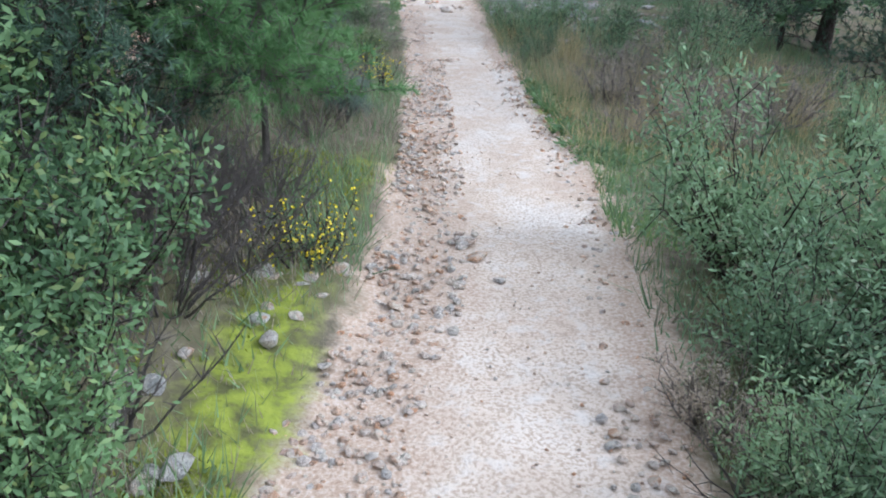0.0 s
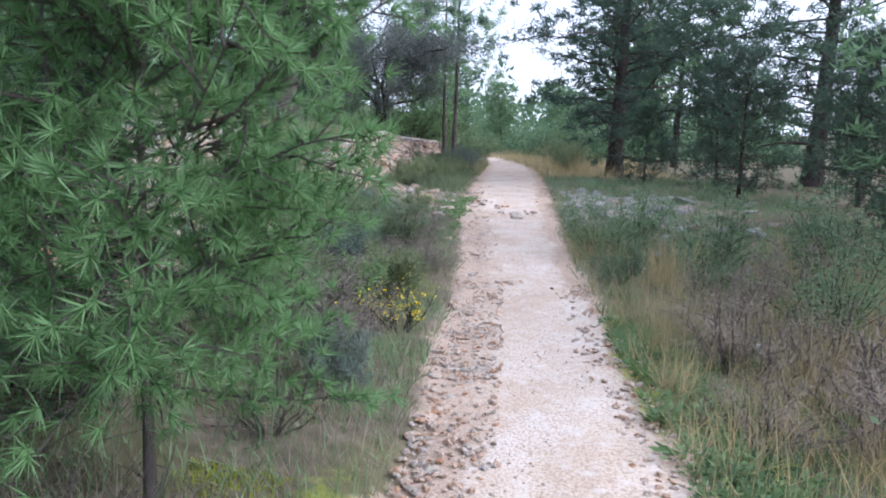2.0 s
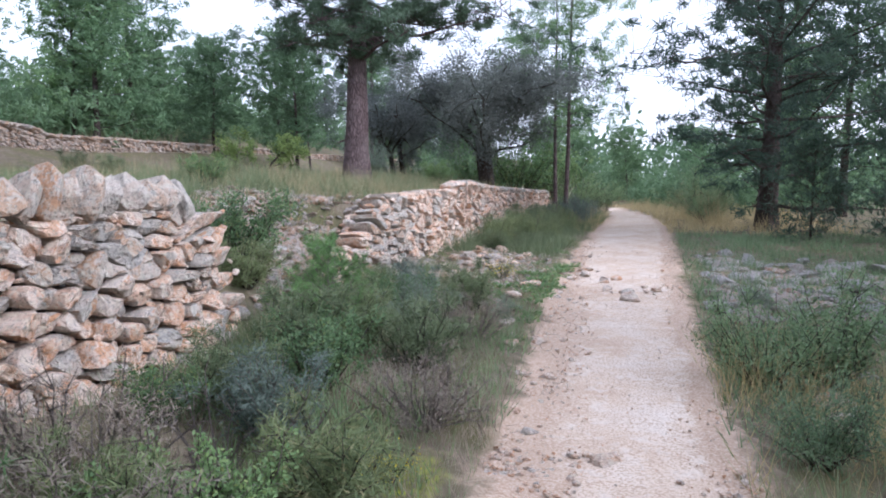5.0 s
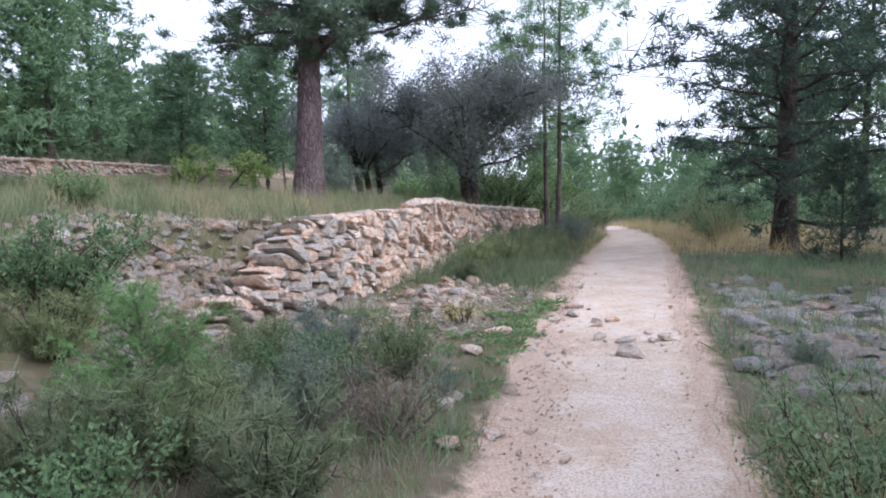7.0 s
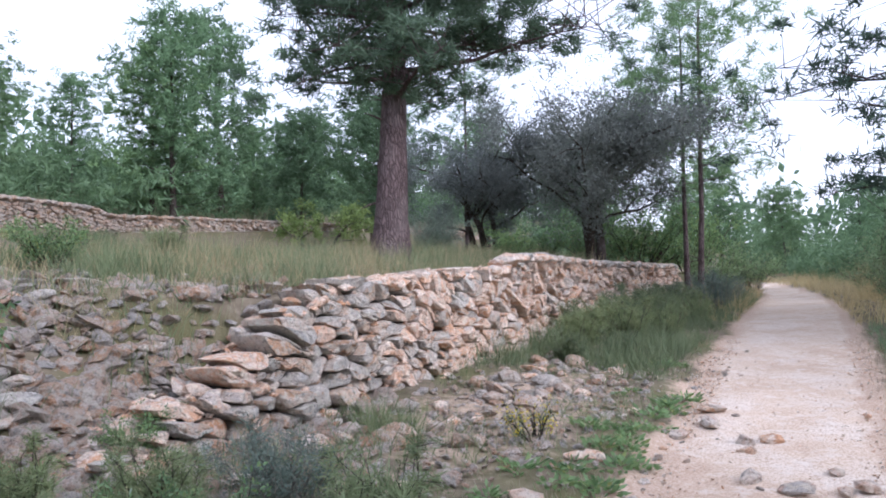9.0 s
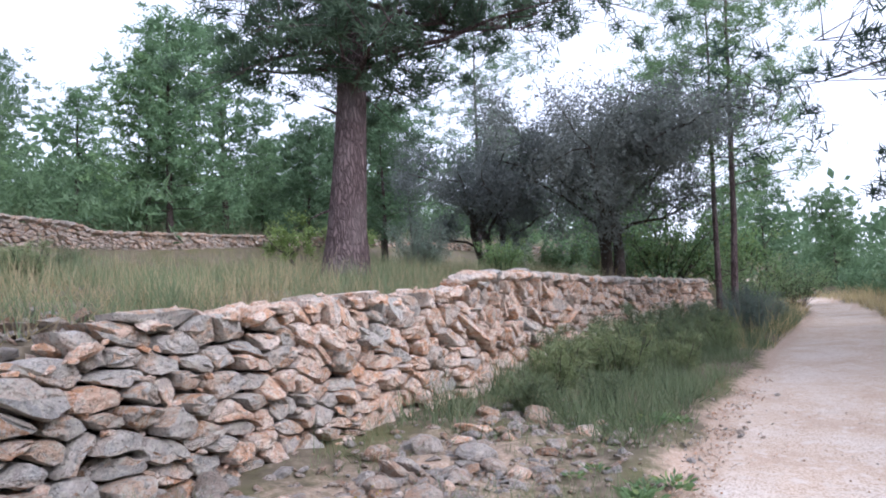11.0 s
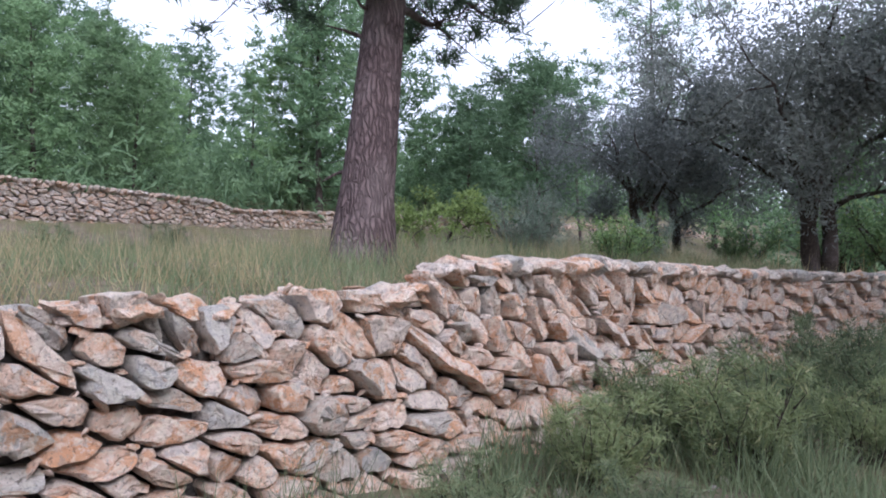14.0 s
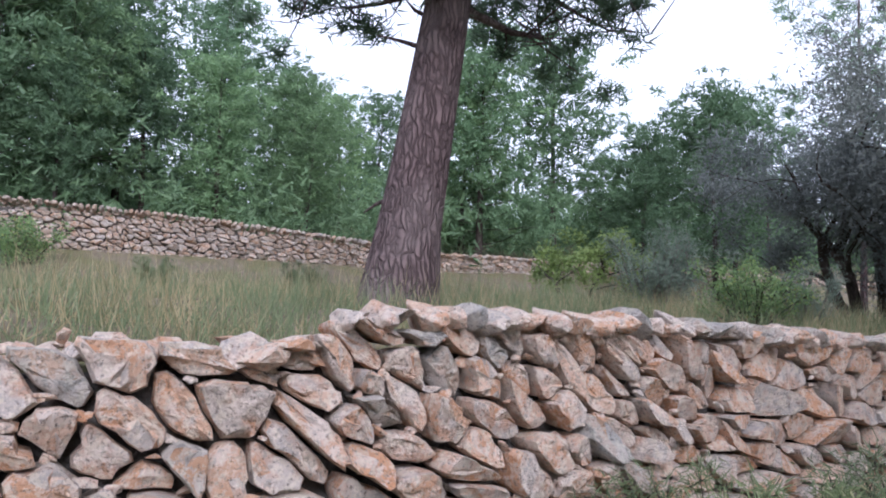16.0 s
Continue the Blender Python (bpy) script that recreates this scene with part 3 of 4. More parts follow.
def pine(seed, height, base, radius, trunk_r, lean=(0, 0), n_branch=40, tuft=10, needle=(0.17, 0.014), mats=(BARK, PINE), top_heavy=0.5, label="", bare=6, droop=0.12, fine=True, subs=5, puff=0.05, clump=None, heavy=None):
    """A pine: a leaning trunk with limbs, and needles in tufts along the twigs; clump gives tufts for each metre of limb, their radius and their needles; heavy is the way in which the lowest limbs are longest."""
    r = np.random.default_rng(seed)
    tree = tagged(new("pine_tree"), label, "tree")
    tb, P, D, C = Tubes(), [], [], []
    k = 12
    zs = np.linspace(-0.15, height, k)
    wob = np.cumsum(r.normal(size=(k, 2)), 0) * 0.012 * height / 8
    wob = wob - wob[1]
    axis_pts = np.stack([lean[0] * zs / height + wob[:, 0], lean[1] * zs / height + wob[:, 1], zs], 1)
    rad = trunk_r * (1 - 0.88 * np.clip(zs / height, 0, 1) ** 1.1) * (1 + 0.35 * np.exp(-np.clip(zs, 0, 9) * 3))
    tb.add(axis_pts, rad, 14 if fine else 7)

    def on_trunk(z):
        return np.array([np.interp(z, zs, axis_pts[:, 0]), np.interp(z, zs, axis_pts[:, 1]), z])
    for i in range(bare):
        z = base * r.uniform(0.35, 1.0)
        a = r.uniform(0, 6.28)
        pts = bent(on_trunk(z), (math.cos(a), math.sin(a), 0.2), r.uniform(0.15, 0.7), 4, r, 0.2)
        tb.add(pts, np.linspace(trunk_r * 0.14, 0.006, 4), 5)
    for i in range(n_branch):
        f = (i + r.uniform(0, 1)) / n_branch
        z = base + (height - base) * f ** 0.9 * 0.98
        prof = (f + 0.25) ** 0.4 * (1 - f) ** top_heavy * 1.4
        L = radius * prof * r.uniform(0.55, 1.15) + 0.12
        a = i * 2.4 + r.normal() * 0.5
        el = 0.1 + 0.75 * f - droop
        if heavy is not None:
            L *= 1 + 0.45 * math.cos(a - heavy) * max(0.0, 1 - 2.2 * f)
        pts = bent(on_trunk(z), (math.cos(a), math.sin(a), el), L, 6, r, 0.14, 0.04)
        tb.add(pts, np.linspace(min(max(0.005, trunk_r * 0.2 * (1 - f * 0.6)), L * 0.03), 0.003, 6), 5 if fine else 3)
        if clump:
            for j in range(max(2, int(L * clump[0]))):
                x = 5 * (1 - 0.85 * r.uniform() ** 1.3)
                i0 = min(int(x), 4)
                s = pts[i0] + (pts[i0 + 1] - pts[i0]) * (x - i0)
                e = s + r.normal(size=3) * [1, 1, 0.6] * (0.2 + L * 0.13) + [0, 0, 0.06 * L]
                if fine:
                    tb.add(np.stack([s, (s + e) / 2 + r.normal(size=3) * 0.03, e]), np.array([0.012, 0.008, 0.003]), 3)
                C.append(e)
            continue
        ns = subs + int(L * 2.5)
        for j in range(ns):
            q = 0.2 + 0.8 * (j + r.uniform(0, 1)) / ns
            x = q * 5
            i0 = min(int(x), 4)
            s = pts[i0] + (pts[i0 + 1] - pts[i0]) * (x - i0)
            along = unit(pts[-1] - pts[0])
            d = unit(along * 0.7 + r.normal(size=3) * 0.75 + [0, 0, 0.15])
            l2 = L * 0.36 * (1.2 - q) + 0.12 * min(1.0, height / 4) + 0.05
            e = s + d * l2 + [0, 0, l2 * 0.15]
            if fine:
                tb.add(np.stack([s, (s + e) / 2 + r.normal(size=3) * l2 * 0.06, e]), np.linspace(min(0.009, l2 * 0.02), 0.002, 3), 3)
            m = 2 + int(l2 * (10 if fine else 4))
            t = np.linspace(0.2, 1.0, m)[:, None]
            c = s + (e - s) * t + r.normal(size=(m, 3)) * puff
            P.append(np.repeat(c, tuft, 0))
            D.append(unit(d * 0.8 + r.normal(size=(m * tuft, 3)) * 0.7))
    if clump:
        C = np.array(C)
        size = np.repeat(clump[1] * r.uniform(0.6, 1.35, len(C)), clump[2])[:, None]
        D = unit(r.normal(size=(len(size), 3)) * [1, 1, 0.8] + [0, 0, 0.3])
        P = np.repeat(C, clump[2], 0) + unit(r.normal(size=D.shape)) * [1, 1, 0.6] * size * r.uniform(0, 0.75, size.shape)
    else:
        P, D = np.concatenate(P), np.concatenate(D)
    n = len(P)
    v, f = needles(P, D, needle[0] * r.uniform(0.6, 1.25, n), needle[1] * r.uniform(0.7, 1.3, n), r)
    part("trunk", tb.mesh("trunk", mats[0]), tree)
    part("crown", mesh_from("crown", v, f, mats[1]), tree)
    return tree


def broad_tree(seed, height, radius, stems, leaf=(0.06, 0.022), n_leaf=14000, mats=(DARK_BARK, OLIVE), label="", clear=1.2, spread=1.0, name="olive_tree"):
    """A spreading tree with twisted limbs and small leaves."""
    r = np.random.default_rng(seed)
    tree = tagged(new(name), label, "tree")
    tb, tips = Tubes(), []
    for s in range(stems):
        a = s * 6.28 / stems + r.normal() * 0.4
        p0 = np.array([math.cos(a), math.sin(a), 0]) * 0.12 * (stems > 1) - [0, 0, 0.1]
        trunk = bent(p0, (math.cos(a) * 0.45 * spread, math.sin(a) * 0.45 * spread, 1), clear + height * 0.18, 6, r, 0.18)
        w = 0.02 * height / stems ** 0.4
        tb.add(trunk, np.linspace(w * 1.5, w, 6), 8)
        for b in range(5):
            a2 = a + r.normal() * 1.1
            limb = bent(trunk[-1 - (b % 3)], (math.cos(a2) * 0.9, math.sin(a2) * 0.9, r.uniform(0.3, 1.1)), height * r.uniform(0.3, 0.5), 6, r, 0.28)
            tb.add(limb, np.linspace(w * 0.6, w * 0.2, 6), 6)
            for c in range(6):
                q = limb[r.integers(2, 6)]
                tw = bent(q, unit(r.normal(size=3) + [math.cos(a2) * 0.5, math.sin(a2) * 0.5, 0.5]), height * r.uniform(0.12, 0.26), 5, r, 0.25)
                tb.add(tw, np.linspace(w * 0.2, 0.004, 5), 4)
                tips.append(tw)
    T = np.array(tips)
    pick = r.integers(0, len(T), n_leaf)
    q = r.uniform(1.2, 4, n_leaf)
    i0 = np.minimum(q.astype(int), 3)
    P = T[pick, i0] + (T[pick, i0 + 1] - T[pick, i0]) * (q - i0)[:, None] + r.normal(size=(n_leaf, 3)) * radius * 0.065
    v, f = needles(P, unit(r.normal(size=P.shape) + [0, 0, 0.2]), leaf[0] * r.uniform(0.6, 1.3, n_leaf), leaf[1] * r.uniform(0.7, 1.3, n_leaf), r)
    part("trunk", tb.mesh("trunk", mats[0]), tree)
    part("crown", mesh_from("crown", v, f, mats[1]), tree)
    return tree


def shrub(seed, height, radius, n_stem=26, n_leaf=5000, leaf=(0.035, 0.013), mats=(DARK_BARK, LENTISK), label="", name="shrub", upright=0.8, thin=False, bare=0, flowers=0):
    r = np.random.default_rng(seed)
    bush = tagged(new(name), label, "shrub")
    tb, tips = Tubes(), []
    for s in range(n_stem):
        a, e = r.uniform(0, 6.28), r.uniform(0.1, 1.0) ** 0.7
        L = height * r.uniform(0.55, 1.1)
        d = unit(np.array([math.cos(a) * e * radius / height, math.sin(a) * e * radius / height, upright]))
        stem = bent((math.cos(a) * 0.06, math.sin(a) * 0.06, -0.03), d, L * (1 + 0.4 * e * radius / height), 6, r, 0.16, 0.05)
        tb.add(stem, np.linspace(0.008, 0.003, 6), 3)
        for c in range(6):
            q = stem[r.integers(2, 6)]
            tw = bent(q, unit(r.normal(size=3) + d * 1.2), height * r.uniform(0.15, 0.35), 4, r, 0.2, 0.05)
            tb.add(tw[::3], np.array([0.004, 0.0015]), 3)
            tips.append(tw)
    T = np.array(tips)
    part("branchwork", tb.mesh("branchwork", mats[0]), bush)
    if n_leaf:
        pick = r.integers(0, len(T), n_leaf)
        q = r.uniform(0.0, 2.999, n_leaf)
        i0 = q.astype(int)
        P = T[pick, i0] + (T[pick, i0 + 1] - T[pick, i0]) * (q - i0)[:, None] + r.normal(size=(n_leaf, 3)) * height * 0.055
        D = unit(r.normal(size=P.shape) + unit(T[pick, 3] - T[pick, 0]) * 0.9)
        make = needles if thin else leaves
        v, f = make(P, D, leaf[0] * r.uniform(0.6, 1.3, n_leaf), leaf[1] * r.uniform(0.7, 1.3, n_leaf), r)
        part("foliage", mesh_from("foliage", v, f, mats[1]), bush)
    if flowers:
        pick = r.integers(0, len(T), flowers)
        P = T[pick, 3] + r.normal(size=(flowers, 3)) * 0.03
        v, f = leaves(P, unit(r.normal(size=P.shape)), np.full(flowers, 0.018), np.full(flowers, 0.016), r)
        tagged(part("blossom", mesh_from("blossom", v, f, FLOWER), bush, "small bright yellow flowers"), kind="stuff")
    return bush


def tussock(seed, height, radius, n, mat, label, name="grass_tussock", width=0.006):
    r = np.random.default_rng(seed)
    a, e = r.uniform(0, 6.28, n), r.uniform(0, 1, n) ** 0.6
    P = np.stack([np.cos(a) * radius * 0.5 * e, np.sin(a) * radius * 0.5 * e, np.full(n, -0.02)], 1)
    D = unit(np.stack([np.cos(a) * e * radius / height, np.sin(a) * e * radius / height, np.ones(n)], 1) + r.normal(size=(n, 3)) * 0.18)
    v, f = needles(P, D, height * r.uniform(0.45, 1.15, n), width * r.uniform(0.7, 1.3, n), r)
    return tagged(new(name, mesh_from(name, v, f, mat)), label, "grass")


def put(ob, x, y, turn=0.0, size=1.0, sink=0.0):
    ob.matrix_basis = Matrix.Translation((x, y, float(land(x, y)) - sink)) @ pose(0, 0, 0, 0, 0, turn)
    ob.scale = (size, size, size)
    return ob


def again(ob, x, y, turn, size, label="", sink=0.0, group=""):
    c = copy_thing(ob, Matrix.Translation((x, y, float(land(x, y)) - sink)) @ pose(0, 0, 0, 0, 0, turn))
    c.scale = (size, size, size)
    return tagged(c, label, group=group)

# ---- trees ----


big = put(pine(1, 8.6, 2.6, 3.0, 0.275, (-0.3, 1.35), 74, 13, (0.2, 0.02), (BARK, SHADED_PINE), 0.3, "tall old pine with scaly reddish-grey bark and a high shade-dark crown", droop=0.22, clump=(7.5, 0.36, 95), heavy=0.6), -5.85, 20.5)
right_pine = put(pine(2, 9, 0.7, 4.6, 0.26, (0.3, 0.2), 60, 8, (0.24, 0.03), (DARK_BARK, SHADED_PINE), 0.45, "broad shade-dark pine with branches almost to the ground", clump=(3.6, 0.5, 60), heavy=0.25), 3.2, 26)
olive = put(broad_tree(3, 7.5, 3.7, 3, n_leaf=52000, leaf=(0.11, 0.036), label="old olive tree with several twisted dark stems", spread=1.3), -5.0, 29.5)
FAR = dict(fine=False, bare=2)
pine_a = put(pine(11, 8.5, 0.5, 2.7, 0.14, (0.2, 0), 54, 7, (0.27, 0.066), (DARK_BARK, FAR_PINE), 0.45, "light green young pine on the wooded slope", clump=(5.2, 0.5, 25), **FAR), -20.6, 29.2, size=0.9)
pine_b = put(pine(12, 8, 1.7, 2.6, 0.13, (-0.3, 0.2), 50, 7, (0.27, 0.066), (DARK_BARK, PINE), 0.36, "full-crowned pine on the wooded slope", clump=(5.2, 0.5, 25), **FAR), -22, 33)
pine_c = put(pine(13, 9, 2.9, 2.6, 0.085, (0.3, -0.3), 44, 7, (0.24, 0.022), (BARK, FAR_PINE), 0.45, "thin pine with an open airy crown", clump=(4.0, 0.38, 40), **FAR), -11.1, 34.2)
FAR_TREES = [  # kind, x, y, height, turn
    (pine_b, -24.6, 17.3, 7.4, 160), (pine_b, -25.5, 13.5, 10, 40), (pine_a, -27.3, 15.5, 7.7, 10), (pine_b, -25.4, 19.3, 6.5, 80), (pine_a, -32, 22.4, 10.5, 140), (pine_a, -23.7, 21.4, 6, 200), (pine_b, -37.3, 27.3, 8.3, 30),
    (pine_a, -33, 28.3, 6.7, 270), (pine_b, -40, 32.6, 7.8, 310), (pine_a, -21.5, 29.0, 6.6, 60), (pine_a, -22.5, 35.5, 4, 100), (pine_b, -34, 48, 5.3, 20),
    (pine_c, -14.5, 35.3, 5.6, 200), (pine_b, -16.4, 36, 5.9, 130), (pine_a, -38, 24, 9, 220), (pine_b, -29, 25, 6.4, 15), (pine_a, -29, 31, 5.7, 75),
    (pine_b, -13.4, 32, 5.2, 150), (pine_a, -24, 40, 4.7, 190), (pine_b, -19, 34.5, 5.4, 250), (pine_c, -2.5, 30.4, 9.3, 0), (pine_c, -2.9, 30.8, 8.4, 120), (pine_b, -23.2, 15.2, 8.5, 35), (pine_b, -28.5, 18.5, 9, 220), (pine_a, -23, 10.5, 8, 75), (pine_b, -1.4, 56, 4.7, 45),
    (pine_a, 2.5, 60, 5.3, 95), (pine_a, -6, 50, 5, 15), (pine_b, -10, 44, 6, 170), (pine_b, 6.5, 33, 9, 215), (right_pine, 7.8, 22, 8.5, 300),
    (pine_a, 6.4, 12.2, 7, 30), (pine_a, 10, 10, 8, 120), (pine_a, 7.6, 7.2, 6, 250), (pine_b, 5, 38, 7, 80), (pine_a, 2.8, 45, 4, 140),
    (pine_a, -30, 11, 9, 60), (pine_a, -36, 17, 10, 180), (pine_b, -26, 45, 5.7, 10), (pine_a, -16, 47, 7, 280),
    (pine_b, -24.5, 24.5, 4.5, 290), (pine_a, -24, 14, 6, 20), (pine_b, -22.5, 17, 4.5, 70), (pine_a, -12, 52, 7, 110),
    (pine_a, 8, 50, 8, 190), (pine_b, -5.5, 62, 7, 30), (pine_a, -9, 2, 6, 200), (pine_a, -12, 9, 6, 100), (pine_a, 6, -4, 6, 20), (pine_a, -5, -5, 7, 310)]
for kind, x, y, h, turn in FAR_TREES:
    own = {pine_a: 8.5, pine_b: 8.0, pine_c: 9.0, right_pine: 9.0}[kind]
    again(kind, x, y, turn, h / own)
sapling = put(pine(21, 2.7, 0.5, 1.05, 0.022, (0.1, 0.05), 84, 36, (0.088, 0.0052), (TWIG, YOUNG_PINE), 0.6, "young feathery green pine beside the footpath", 0, subs=7, puff=0.03), -1.2, 4.75)
pinelet = put(pine(22, 1.0, 0.06, 0.45, 0.014, (0.03, 0.02), 40, 20, (0.085, 0.0045), (TWIG, YOUNG_PINE), 0.5, "knee-high young pine in the dry scrub", 0, subs=4, puff=0.015), -1.35, 6.3)
thicket = put(pine(24, 2.6, 0.15, 1.15, 0.035, (-0.1, 0.1), 60, 10, (0.1, 0.011), (DARK_BARK, SHADED_PINE), 0.6, "shade-dark bushy young pine in the thicket", 2, subs=6, puff=0.04), -2.3, 4.6)
again(thicket, -1.95, 3.55, 220, 0.7)
again(thicket, -3.3, 5.6, 80, 1.1)
again(thicket, -2.0, 5.6, 300, 0.6)
again(pinelet, -1.9, 7.3, 310, 1.0, "knee-high young pine in the dry scrub")
again(pinelet, -2.15, 11.3, 90, 0.75, "small young pine at the fallen end of the wall")
again(olive, -8.7, 30.8, 140, 0.78, "smaller olive tree with dark crooked stems")
fig = put(broad_tree(23, 2.3, 1.1, 2, leaf=(0.09, 0.05), n_leaf=4500, mats=(DARK_BARK, YELLOW_GREEN), label="small tree with yellow-green leaves on the terrace", name="small_tree", clear=0.7), -12.3, 27.0)

# ---- shrubs and grass ----
lentisk = put(shrub(31, 0.62, 0.62, 32, 5200, (0.045, 0.019), label="dense green lentisk shrub at the edge of the footpath"), -1.45, 2.35)
broom = put(shrub(32, 0.85, 0.75, 36, 6200, (0.05, 0.016), (DARK_BARK, HEATH), "soft grey-green heath shrub beside the footpath", upright=1.0), 1.55, 3.35)
dry = put(shrub(33, 0.42, 0.45, 30, 4500, (0.04, 0.005), (TWIG, DRY_HEATH), "low brownish dry heath shrub", thin=True), -1.0, 7.0)
lav = put(shrub(34, 0.62, 0.5, 30, 6000, (0.06, 0.009), (TWIG, LAVENDER), "bluish grey-green rounded shrub", upright=1.1), -1.85, 27.3)
dead = put(shrub(35, 0.55, 0.65, 22, 0, mats=(TWIG, HEATH), label="bare pale dead twigs", name="dead_shrub"), -1.35, 3.2)
gorse = put(shrub(36, 0.3, 0.24, 16, 1800, (0.02, 0.003), (DARK_BARK, HEATH), "small broom with bright yellow flowers", thin=True, flowers=280, name="flowering_broom"), -0.68, 3.25)
green = put(shrub(37, 0.5, 0.5, 26, 5600, (0.085, 0.008), (DARK_BARK, GRASS), "soft green feathery shrub", thin=True, upright=1.0), -2.1, 20.5)
straw = put(tussock(41, 0.8, 0.3, 100, STRAW, "tall dry straw-coloured grass tussock"), 1.55, 8.2)
tuft = put(tussock(42, 0.32, 0.28, 260, GRASS, "green and straw coloured grass tussock"), 1.3, 9.5)
